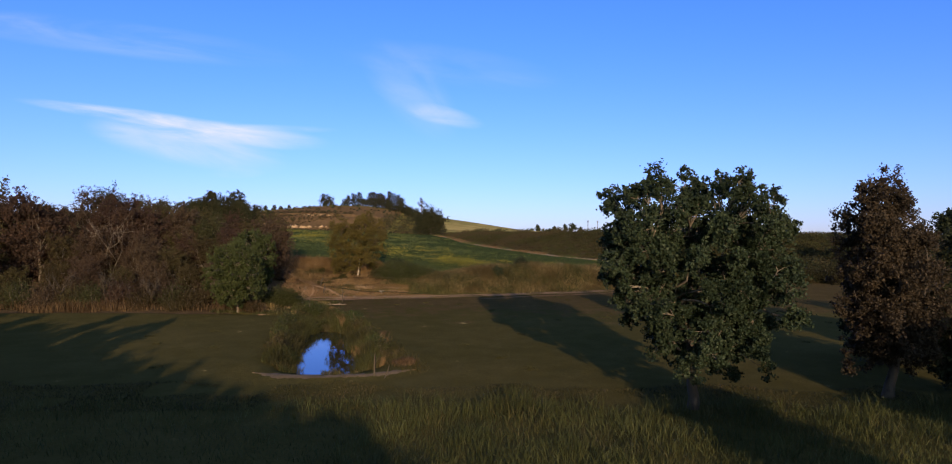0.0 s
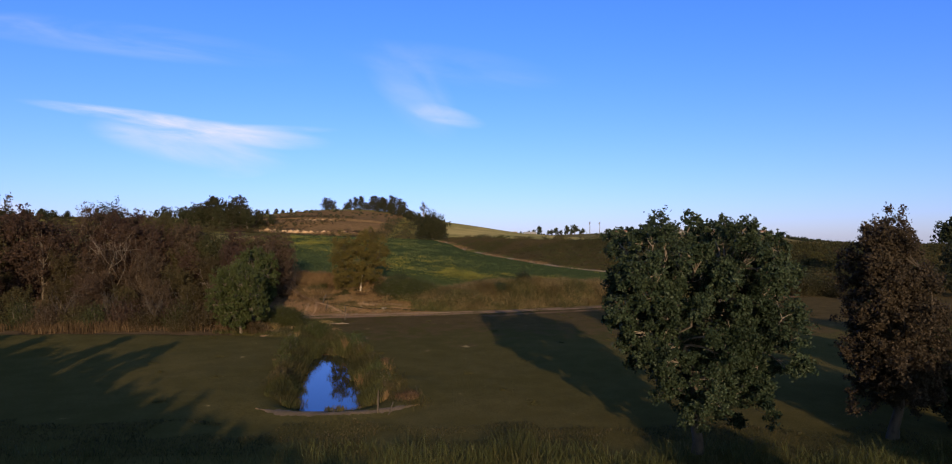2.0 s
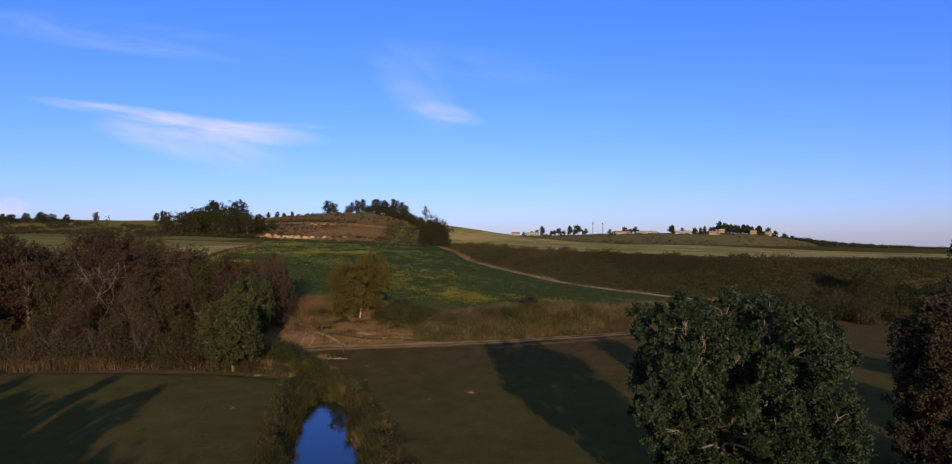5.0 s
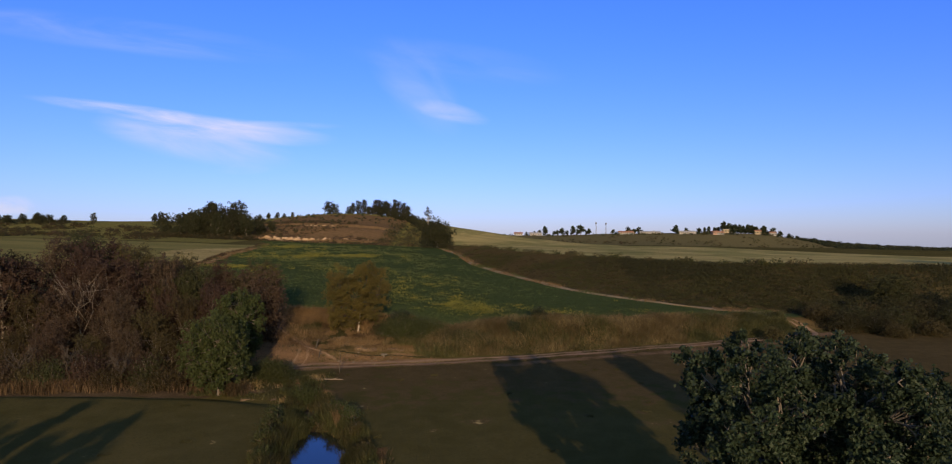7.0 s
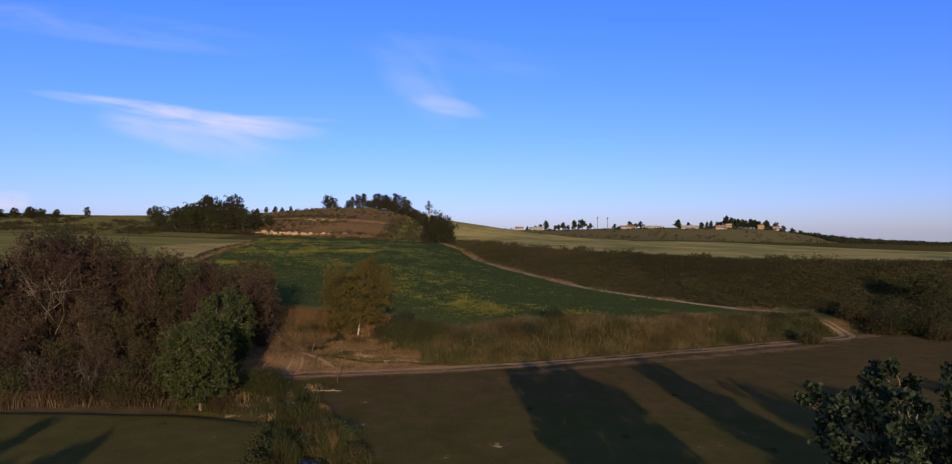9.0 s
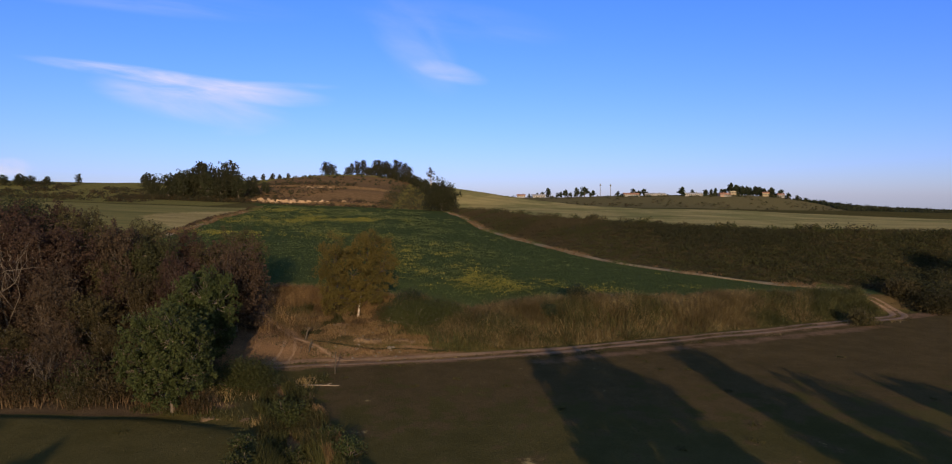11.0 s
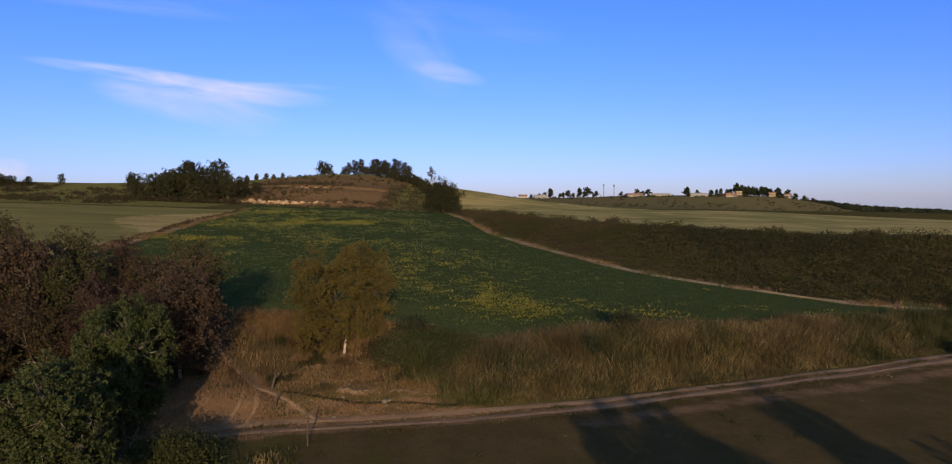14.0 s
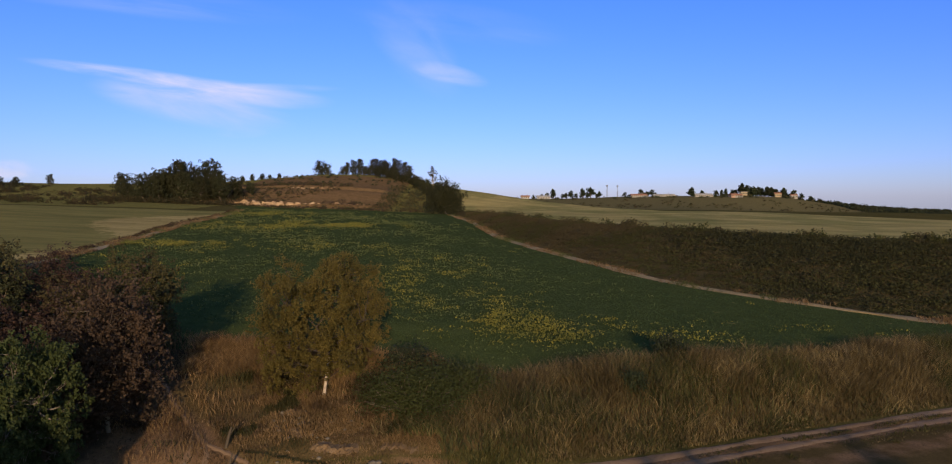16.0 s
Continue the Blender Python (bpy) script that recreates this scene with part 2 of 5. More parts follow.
blade_dry = leafy("blade_dry", (0.13, 0.088, 0.038), (0.205, 0.140, 0.062), (0.29, 0.20, 0.096), 0.7, 0.25, 0.3)
blade_crop = leafy("blade_crop", (0.046, 0.060, 0.020), (0.053, 0.068, 0.024), (0.064, 0.079, 0.029), 0.9, 0.45, 0.10)
blade_weed = leafy("blade_weed", (0.075, 0.085, 0.026), (0.105, 0.112, 0.036), (0.15, 0.15, 0.055), 0.8, 0.4, 0.15)
petal_yellow = leafy("petal_yellow", (0.12, 0.13, 0.028), (0.19, 0.19, 0.034), (0.30, 0.275, 0.042), 0.7, 0.3, 0.3)

water_mat, nt = material("pond_water")
ripple = place_noise(nt, 3.0, 3.0)
wb = node(nt, "ShaderNodeBsdfPrincipled", Base_Color=(0.012, 0.016, 0.012, 1), Roughness=0.03, IOR=1.333)
wbump = node(nt, "ShaderNodeBump", Strength=0.05, Distance=0.01, Height=ripple)
nt.links.new(wbump.outputs[0], wb.inputs["Normal"])
nt.links.new(wb.outputs[0], nt.nodes.new("ShaderNodeOutputMaterial").inputs[0])

# the ground: grass, with other soils and crops laid over it where the masks say
ground_mat, nt = material("ground")


def mask(name):
    a = nt.nodes.new("ShaderNodeAttribute")
    a.attribute_name = name
    return a.outputs["Fac"]


gn_slow, gn_mid, gn_fine = place_noise(nt, 0.045, 4.0), place_noise(nt, 0.5, 5.0, 0.65), place_noise(nt, 7.0, 5.0, 0.75)


def soil(a, b, c, mid=gn_mid):
    col = blend(nt, span(nt, mid, 0.35, 0.66), a, b)
    return blend(nt, span(nt, gn_fine, 0.45, 0.75), col, c)


def torn(m, width=0.5):
    return span(nt, calc(nt, "ADD", m, calc(nt, "MULTIPLY", calc(nt, "SUBTRACT", gn_mid, 0.5), width)), 0.38, 0.62)


g_meadow = soil((0.066, 0.056, 0.019), (0.080, 0.067, 0.024), (0.048, 0.043, 0.014))
g_meadow = blend(nt, span(nt, gn_slow, 0.4, 0.68), g_meadow, soil((0.080, 0.066, 0.024), (0.094, 0.076, 0.029), (0.058, 0.050, 0.018)))
g_worn = soil((0.074, 0.053, 0.023), (0.092, 0.065, 0.029), (0.054, 0.041, 0.017))
g_crop = soil((0.047, 0.062, 0.021), (0.057, 0.072, 0.026), (0.038, 0.050, 0.016))
gn_swath = place_noise(nt, 0.16, 6.0, 0.75, (0.16, 1.0, 1.0))
g_pale = soil((0.25, 0.198, 0.074), (0.43, 0.33, 0.127), (0.26, 0.208, 0.072), gn_swath)
g_pale = blend(nt, span(nt, place_noise(nt, 0.05, 4.0, 0.6, (1.0, 0.45, 1.0)), 0.42, 0.6), g_pale, soil((0.165, 0.150, 0.053), (0.29, 0.245, 0.088), (0.16, 0.142, 0.049), gn_swath))
g_straw = soil((0.25, 0.19, 0.074), (0.40, 0.30, 0.12), (0.21, 0.165, 0.06), gn_swath)
g_lea = soil((0.135, 0.122, 0.042), (0.225, 0.188, 0.066), (0.12, 0.106, 0.036), gn_swath)
g_scrub = soil((0.098, 0.067, 0.029), (0.124, 0.086, 0.038), (0.068, 0.048, 0.020))
g_brush = soil((0.058, 0.046, 0.022), (0.074, 0.058, 0.027), (0.044, 0.036, 0.017))
g_dirt = soil((0.138, 0.083, 0.045), (0.19, 0.118, 0.066), (0.080, 0.049, 0.027))
g_wood = soil((0.058, 0.041, 0.025), (0.078, 0.055, 0.033), (0.038, 0.028, 0.017))
g_hill = soil((0.135, 0.120, 0.036), (0.18, 0.152, 0.048), (0.10, 0.09, 0.026))
g_rocky = soil((0.118, 0.075, 0.037), (0.165, 0.102, 0.052), (0.072, 0.050, 0.024))
g_far = soil((0.115, 0.095, 0.042), (0.14, 0.118, 0.054), (0.085, 0.072, 0.032))
col = g_meadow
for name, layer in (("worn", g_worn), ("crop", g_crop), ("pale", g_pale), ("lea", g_lea), ("straw", g_straw), ("brush", g_brush), ("scrub", g_scrub), ("hill", g_hill), ("rocky", g_rocky), ("wood", g_wood), ("dirt", g_dirt), ("far", g_far)):
    col = blend(nt, torn(mask(name), 2.2 if name in ("straw", "worn") else 0.5), col, layer)
finish(nt, col, 1.0, calc(nt, "ADD", gn_fine, gn_mid), 0.7, 0.10, spec=0.0)


# ---- mesh helpers ----
def smooth(v):
    v = np.clip(v, 0.0, 1.0)
    return v * v * (3 - 2 * v)


def mesh_of(name, verts, faces, mats, index=None, shade=False):
    """A mesh from numpy arrays; faces is one array of triangles or quads."""
    me = bpy.data.meshes.new(name)
    verts, faces = np.asarray(verts, np.float32), np.asarray(faces, np.int32)
    n, k = faces.shape
    me.vertices.add(len(verts))
    me.vertices.foreach_set("co", verts.ravel())
    me.loops.add(n * k)
    me.loops.foreach_set("vertex_index", faces.ravel())
    me.polygons.add(n)
    me.polygons.foreach_set("loop_start", np.arange(0, n * k, k, dtype=np.int32))
    for m in mats:
        me.materials.append(m)
    if index is not None:
        me.polygons.foreach_set("material_index", np.asarray(index, np.int32))
    me.polygons.foreach_set("use_smooth", np.full(n, shade))
    me.update(calc_edges=True)
    return me


class Heap:
    """Collects pieces of quads into one mesh."""
    def __init__(self):
        self.v, self.f, self.m, self.n = [], [], [], 0

    def add(self, v, f, m=0):
        self.v.append(np.asarray(v, float)), self.f.append(np.asarray(f) + self.n), self.m.append(np.full(len(f), m))
        self.n += len(v)

    def mesh(self, name, mats, shade=False):
        return mesh_of(name, np.concatenate(self.v), np.concatenate(self.f), mats, np.concatenate(self.m), shade)


def child(name, me, parent, label=""):
    ob = new(name, me)
    ob.parent = parent
    return tagged(ob, label)


def tube(points, radii, sides=7):
    """Quads round a bent, tapering branch, its tip closed to a point."""
    p = np.asarray(points, float)
    r = np.asarray(radii, float)
    t = np.gradient(p, axis=0)
    t /= np.linalg.norm(t, axis=1)[:, None] + 1e-9
    ref = np.where(np.abs(t[:, 2:3]) > 0.9, np.array([[1.0, 0, 0]]), np.array([[0, 0, 1.0]]))
    a = np.cross(t, ref)
    a /= np.linalg.norm(a, axis=1)[:, None] + 1e-9
    b = np.cross(t, a)
    ang = np.linspace(0, 2 * np.pi, sides, endpoint=False)
    v = (p[:, None] + r[:, None, None] * (np.cos(ang)[None, :, None] * a[:, None] + np.sin(ang)[None, :, None] * b[:, None])).reshape(-1, 3)
    f = []
    for i in range(len(p) - 1):
        for j in range(sides):
            k = (j + 1) % sides
            f.append((i * sides + j, i * sides + k, (i + 1) * sides + k, (i + 1) * sides + j))
    return v, f


def limb_path(a, b, rng, bend=0.12, n=6):
    """Points along a limb that rises from a and swings to b."""
    a, b = np.asarray(a, float), np.asarray(b, float)
    s = np.linspace(0, 1, n)[:, None]
    length = np.linalg.norm(b - a)
    p = a + (b - a) * s
    p += np.sin(s * np.pi) * rng.normal(0, bend * length, 3) * 0.6
    p[1:-1] += rng.normal(0, 0.03 * length, (n - 2, 3))
    return p


def leaf_cards(centres, size, rng, long=1.25, flat=0.0):
    """A small folded leaf at each centre, turned at random; flat pulls the faces towards the sky."""
    n = len(centres)
    d = rng.normal(size=(n, 3))
    d /= np.linalg.norm(d, axis=1)[:, None]
    up = rng.normal(size=(n, 3))
    up[:, 2] += flat
    side = np.cross(d, up)
    side /= np.linalg.norm(side, axis=1)[:, None] + 1e-9
    up = np.cross(side, d)
    s = (np.asarray(size) * rng.uniform(0.65, 1.3, n))[:, None]
    tip, tail = centres + d * s * long * 0.5, centres - d * s * long * 0.5
    l, r = centres + side * s * 0.42 + up * s * 0.16, centres - side * s * 0.42 + up * s * 0.16
    v = np.stack([tail, l, tip, r], 1).reshape(-1, 3)
    return v, np.arange(4 * n).reshape(-1, 4)


def blades(roots, height, width, rng, lean=0.25, wind=(0.0, 0.0)):
    """Grass or reed blades, bent halfway up and closing to a tip."""
    n = len(roots)
    h = np.asarray(height) * rng.uniform(0.65, 1.2, n)
    w = np.asarray(width) * rng.uniform(0.7, 1.3, n)
    a = rng.uniform(0, 2 * np.pi, n)
    side = np.stack([np.cos(a), np.sin(a), np.zeros(n)], 1) * w[:, None] * 0.5
    b = rng.uniform(0, 2 * np.pi, n)
    off = np.stack([np.cos(b), np.sin(b), np.zeros(n)], 1) * (lean * h * rng.uniform(0.2, 1.0, n))[:, None]
    off[:, 0] += wind[0] * h
    off[:, 1] += wind[1] * h
    z = np.zeros((n, 3))
    z[:, 2] = h
    mid = roots + 0.55 * z + off * 0.35
    tip = roots + z * 0.97 + off
    v = np.stack([roots - side, roots + side, mid + side * 0.85, mid - side * 0.85, tip], 1).reshape(-1, 3)
    k = 5 * np.arange(n)[:, None]
    f = np.concatenate([k + np.array([[0, 1, 2]]), k + np.array([[0, 2, 3]]), k + np.array([[3, 2, 4]])])
    return v, f


def slab(x0, x1, y0, y1, z0, z1):
    v = [(x, y, z) for z in (z0, z1) for x, y in ((x0, y0), (x1, y0), (x1, y1), (x0, y1))]
    return v, [(3, 2, 1, 0), (4, 5, 6, 7), (0, 1, 5, 4), (1, 2, 6, 5), (2, 3, 7, 6), (3, 0, 4, 7)]


# ---- the lie of the land ----
def line(*pairs):
    xs, ys = zip(*pairs)
    return lambda v: np.interp(v, xs, ys)


track_y = line((-140, 60), (-60, 72), (-38, 76), (-27, 81.0), (-22, 83.2), (-17, 84.2), (-9.5, 85.2), (2, 88.2), (13, 92.4), (25, 96.6), (36, 101.1), (46.5, 105.2), (60, 111), (90, 120), (300, 160))
edge_y = line((-140, 112), (-60, 106), (-38, 101), (-28, 98.4), (-22, 98.8), (-17.5, 98.6), (-10.3, 98.0), (-5.5, 97.6), (5.6, 98.8), (18, 102.4), (33, 108.6), (46, 113), (60, 118), (90, 126), (300, 170))
right_path = line((-30, 330), (-17.4, 281), (-10, 249), (-3, 195), (9, 160), (17, 138.5), (25, 129), (30, 125), (36, 118.8), (48, 116.5), (60, 118.5), (100, 126), (300, 171))
scrub_top = line((-30, 345), (-17, 300), (-8, 285), (0, 245), (10, 210), (30, 168), (46, 148), (62, 145), (100, 146), (300, 172))
left_path = line((100, -59), (130, -61), (148, -63.8), (172, -68), (200, -74), (240, -79), (262, -84), (300, -100))
ridge_top = line((-600, 24), (-420, 25), (-300, 25), (-212, 23.2), (-150, 23), (-112, 25.5), (-85, 27.6), (-62, 27.2), (-40, 24.5), (-17, 20), (5, 16.6), (26, 13.4), (60, 11), (150, 10.2), (600, 5))
village_rise = line((-600, 12), (-120, 15), (20, 14.5), (100, 14.5), (165, 16.5), (250, 17.8), (320, 18), (370, 15), (410, 8), (450, 2), (560, -4), (990, -10))
pond_x = line((38, -9.8), (43, -9.9), (46, -10.35), (52, -11.65), (58, -13.0), (61, -13.6), (64, -14.8), (70, -17), (78, -20.5))
pond_half = line((41, 0.2), (42.4, 1.4), (44, 1.8), (48, 1.9), (56, 2.1), (60, 1.95), (62, 0.9), (63.5, 0.5), (70, 0.35), (78, 0.3))
ditch_y = line((-80, 72.2), (-45, 71.4), (-27, 70.9), (-24.5, 70.3), (-21, 69.2), (-18.3, 67.6))
WATER = -0.28


def meadow_z(x, y):
    return 0.15 + 0.018 * (np.clip(y, 10, 140) - 40)


def field_z(x, y):
    return 4.6 + 0.025 * (np.minimum(y, 320) - 105) - 0.04 * np.clip(x, -160, 70)


def wobble(x, y):
    return (np.sin(0.31 * x + 0.9) * np.cos(0.27 * y) + 0.6 * np.sin(0.73 * x - 0.41 * y) + 0.4 * np.cos(1.3 * x + 0.9 * y)) * 0.5


def land(x, y):
    """Height of the ground."""
    x, y = np.asarray(x, float), np.asarray(y, float)
    low, high = meadow_z(x, y), field_z(x, y)
    ty, ey = track_y(x), edge_y(x)
    bank = smooth((y - ty - 1.6) / (ey - ty - 1.6))
    gentle = np.interp(y - ty, [0.5, 1.9, 2.6, 4.0, 10.0, 13.4, 15.0, 23.0], [0.0, 0.10, 0.22, 0.33, 0.52, 0.68, 0.75, 1.0])
    bank = bank + (gentle - bank) * smooth((4 - x) / 8) * smooth((x + 36) / 6)
    z = low + (high - low) * bank
    # scrub slope up to the pale plateau
    ry, sy = right_path(x), scrub_top(x)
    fall = 4.5 * smooth((y - 165) / 170) * smooth((x - 70) / 160)
    plateau = 9.6 - fall + 0.004 * (np.minimum(y, 420) - 150) - 0.009 * (np.clip(x, -20, 400) - 60)
    up = smooth((y - ry - 1) / np.maximum(sy - ry, 4)) * smooth((x + 24) / 10)
    z = z + (plateau - z) * up
    # the ridge behind, steeper where it was quarried
    rise = smooth((y - 288) / 105)
    cut = smooth((x + 122) / 14) * smooth((-30 - x) / 22)
    steep = 0.10 * smooth((y - 295) / 3) + 0.34 * smooth((y - 298) / 26) + 0.10 * smooth((y - 324) / 3) + 0.46 * smooth((y - 327) / 60)
    rise = rise + (steep - rise) * cut
    z = z + np.maximum(ridge_top(x) - z, -4) * rise
    # the ground falls away behind it, and rises again under the village
    drop = 430 - 105 * smooth((x - 15) / 40)
    base = 4 - 9 * smooth((x - 170) / 180)
    z = z + (base - z) * smooth((y - drop) / 170)
    z = z + (village_rise(x) - base) * np.exp(-((y - 870) / 110.0) ** 2) * (np.abs(y - 870) < 440)
    z = z - 0.034 * np.maximum(y - 980, 0) - 0.004 * np.maximum(np.abs(x) - 500, 0)
    # pond, its ditch and the earth rim round the near end
    inside = smooth(1 - (np.abs(x - pond_x(y)) - pond_half(y)) / 1.5) * smooth((y - 40.6) / 1.6) * smooth((79 - y) / 5)
    z = z - inside * (1.15 - 0.4 * smooth((y - 62) / 6))
    ring = np.hypot((x + 9.4) / 5.6, (y - 45.5) / 5.6)
    z = z + 0.22 * np.exp(-((ring - 1) / 0.14) ** 2) * (y < 50)
    # a shallow ditch along the foot of the thicket
    z = z - 0.42 * np.exp(-((y - ditch_y(x)) / 0.62) ** 2) * smooth((-18 - x) / 2)
    near = smooth((400 - np.hypot(x, y)) / 300)
    return z + wobble(x, y) * 0.05 * near + 0.25 * wobble(x * 0.13, y * 0.11) * smooth((y - 120) / 80)


def steps(*runs):
    out = []
    for a, b, s in runs:
        out.append(np.arange(a, b, s))
    return np.concatenate(out)


grid_x = steps((-4200, -1000, 400), (-1000, -400, 60), (-400, -160, 12), (-160, -70, 2.5), (-70, 72, 0.9), (72, 160, 2.5), (160, 400, 12), (400, 1000, 60), (1000, 4300, 400))
grid_y = steps((-1500, -200, 260), (-200, 0, 25), (0, 20, 2.5), (20, 124, 0.75), (124, 290, 2.4), (290, 345, 1.0), (345, 460, 4), (460, 1000, 16), (1000, 4600, 300))
gx, gy = np.meshgrid(grid_x, grid_y)
gz = land(gx, gy)


def ground_z(x, y):
    """Height of the ground mesh itself, between its vertices."""
    x, y = np.asarray(x, float), np.asarray(y, float)
    i = np.clip(np.searchsorted(grid_x, x) - 1, 0, len(grid_x) - 2)
    j = np.clip(np.searchsorted(grid_y, y) - 1, 0, len(grid_y) - 2)
    u = (x - grid_x[i]) / (grid_x[i + 1] - grid_x[i])
    v = (y - grid_y[j]) / (grid_y[j + 1] - grid_y[j])
    return (gz[j, i] * (1 - u) + gz[j, i + 1] * u) * (1 - v) + (gz[j + 1, i] * (1 - u) + gz[j + 1, i + 1] * u) * v


def on_ground(x, y, dz=0.0):
    return np.stack([np.asarray(x, float), np.asarray(y, float), ground_z(x, y) + dz], 1)


nx, ny = len(grid_x), len(grid_y)
jj, ii = np.meshgrid(np.arange(ny - 1), np.arange(nx - 1), indexing="ij")
k = (jj * nx + ii).ravel()
me = mesh_of("ground", np.stack([gx, gy, gz], -1).reshape(-1, 3), np.stack([k, k + 1, k + nx + 1, k + nx], 1), [ground_mat], shade=True)
x, y = gx.ravel(), gy.ravel()
ty, ey, ry, sy, lx = track_y(x), edge_y(x), right_path(x), scrub_top(x), left_path(y)
right_of = smooth((x + 26) / 8)
beyond_r = smooth((y - ry) / 1.5) * right_of
ZONES = {
    "crop": smooth((y - ey + 1) / 1.5) * smooth((x - lx + 0.5) / 1.0) * (1 - beyond_r) * smooth((294 - y) / 6),
    "pale": np.maximum(smooth((y - ey - 1) / 3) * smooth((lx - x) / 1.5) * smooth((262 + 0.25 * (x + 80) - y) / 10) * (x < -40), smooth((y - sy) / 3) * right_of * smooth((322 + 90 * smooth((70 - x) / 30) - y) / 10)),
    "worn": smooth((y - 52) / 40) * smooth((ty + 2 - y) / 4) * smooth((x + 22) / 8),
    "lea": smooth((lx - x) / 1.5) * smooth((y - ey - 1) / 3) * (x < -40) * smooth((262 + 0.25 * (x + 80) - y) / 10),
    "brush": beyond_r * smooth((sy + 2 - y) / 2),
    "scrub": (smooth((y - ty - 2) / 1.5) * smooth((ey - y) / 1.5) * smooth((x + 30) / 4)),
    "hill": smooth((y - 258 - 0.25 * (x + 80)) / 10) * (x < -17 + 0 * y) * smooth((-17 - x) / 6 + smooth((y - 300) / 30)) * smooth((520 - y) / 60) * (1 - smooth((x + 105) / 10) * smooth((290 - y) / 4)),
    "rocky": smooth((x + 118) / 12) * smooth((-36 - x) / 10) * smooth((y - 293) / 2) * smooth((378 - y) / 14),
    "wood": smooth((-24.5 - x) / 3) * smooth((y - ditch_y(x) + 0.3) / 1.0) * smooth((ey + 2 - y) / 3),
    "dirt": np.maximum.reduce([
        0.6 * np.exp(-((x + 23.5) / 3.6) ** 2 - ((y - 72.6) / 2.0) ** 2), 0.62 * np.exp(-((x - 47.8) / 1.8) ** 2 - ((y - 108) / 3.8) ** 2),
        smooth((x + 29) / 3) * smooth((-14.5 - x) / 7) * smooth((y - 80) / 2.5) * smooth((91 + 0.9 * (-20 - x) - y) / 6) * 0.72,
        0.55 * smooth((y - ty + 6.5) / 3) * smooth((ty - 1 - y) / 2) * smooth((x + 4) / 6) * smooth((46 - x) / 5),
        0.62 * smooth((y - ty + 2.6) / 1.6) * smooth((ty + 1.9 + 1.6 * smooth((-4 - x) / 6) - y) / 1.4) * (x > -24),
        smooth(1 - (np.abs(x - pond_x(y)) - pond_half(y)) / 1.2) * (y > 40) * (y < 78) * 0.7]),
    "straw": smooth((lx - 0.5 - x) / 1.0) * smooth((x - lx + 16 + 9 * np.sin(y * 0.07)) / 9) * smooth((y - ey - 1) / 3) * smooth((262 + 0.25 * (x + 80) - y) / 10) * 0.8,
    "far": smooth((y - 430) / 60),
}
for name, value in ZONES.items():
    me.attributes.new(name, "FLOAT", "POINT").data.foreach_set("value", np.asarray(value, np.float32))
ground = tagged(new("ground", me), "olive meadow, crop fields and grassy hills as one sheet", "ground", kind="structure")


def ribbon(name, cx, cy, profile, mat, label, category, lift=0.03, spread=1.0, taper=0):
    """A strip laid on the ground along a line, with a cross profile of (offset, height)."""
    d = np.stack([np.gradient(cx), np.gradient(cy)], 1)
    d /= np.linalg.norm(d, axis=1)[:, None]
    nrm = np.stack([-d[:, 1], d[:, 0]], 1)
    rng = np.random.default_rng(5)
    rows = []
    ragged = np.convolve(rng.uniform(0.25, 1.75, len(cx) + 4), np.ones(5) / 5, "valid")
    if taper:
        ends = np.minimum(np.arange(len(cx)), np.arange(len(cx))[::-1]) / taper
        ragged = ragged * np.clip(ends, 0.05, 1.0)
    for off, h in profile:
        o = off * spread * ragged + rng.normal(0, 0.07, len(cx)) * (1 if abs(off) > 0.3 else 0.4)
        px, py = cx + nrm[:, 0] * o, cy + nrm[:, 1] * o
        rows.append(np.stack([px, py, ground_z(px, py) + lift + h], 1))
    v = np.stack(rows, 1).reshape(-1, 3)
    m, n = len(profile), len(cx)
    f = [(i * m + j, (i + 1) * m + j, (i + 1) * m + j + 1, i * m + j + 1) for i in range(n - 1) for j in range(m - 1)]
    return tagged(new(name, mesh_of(name, v, f, [mat], shade=True)), label, category, kind="structure")


def softened(v, k):
    """A line with its corners rounded over k points."""
    return np.convolve(np.pad(v, k // 2, "reflect", reflect_type="odd"), np.ones(k) / k, "valid")


# the farm track runs along the meadow and bends back up to the crop's edge
tx = np.concatenate([np.arange(-30, 45.5, 0.45), 45.5 + np.array([0.5, 1.1, 1.9, 2.7, 3.2, 3.3, 3.0, 2.4, 1.5, 0.3, -1.2, -2.8, -4.4])])
ty_s = np.concatenate([track_y(np.arange(-30, 45.5, 0.45)), 104.4 + np.array([0.3, 0.6, 1.1, 1.9, 2.9, 4.2, 5.6, 7.0, 8.3, 9.5, 10.5, 11.4, 12.2])])
tx, ty_s = softened(tx, 9), softened(ty_s, 9)
tdx, tdy = np.gradient(tx), np.gradient(ty_s)
tl = np.hypot(tdx, tdy)
for off in (-0.62, 0.62):
    ribbon("wheel_track", tx - tdy / tl * off, ty_s + tdx / tl * off, [(-0.30, -0.03), (-0.12, 0.012), (0.0, 0.0), (0.12, 0.012), (0.30, -0.03)], track_soil, "pale worn wheel rut of the dirt farm track", "track", 0.03)
py = np.concatenate([np.arange(283, 126, -1.5)])
px = np.interp(py, [118.8, 125, 129, 138.5, 160, 195, 249, 281, 330], [36, 30, 25, 17, 9, -3, -10, -17.4, -30])
px2 = np.arange(30, 47, 0.8)
cx, cy = np.concatenate([px, px2]), np.concatenate([py, right_path(px2)])
kern = np.ones(9) / 9
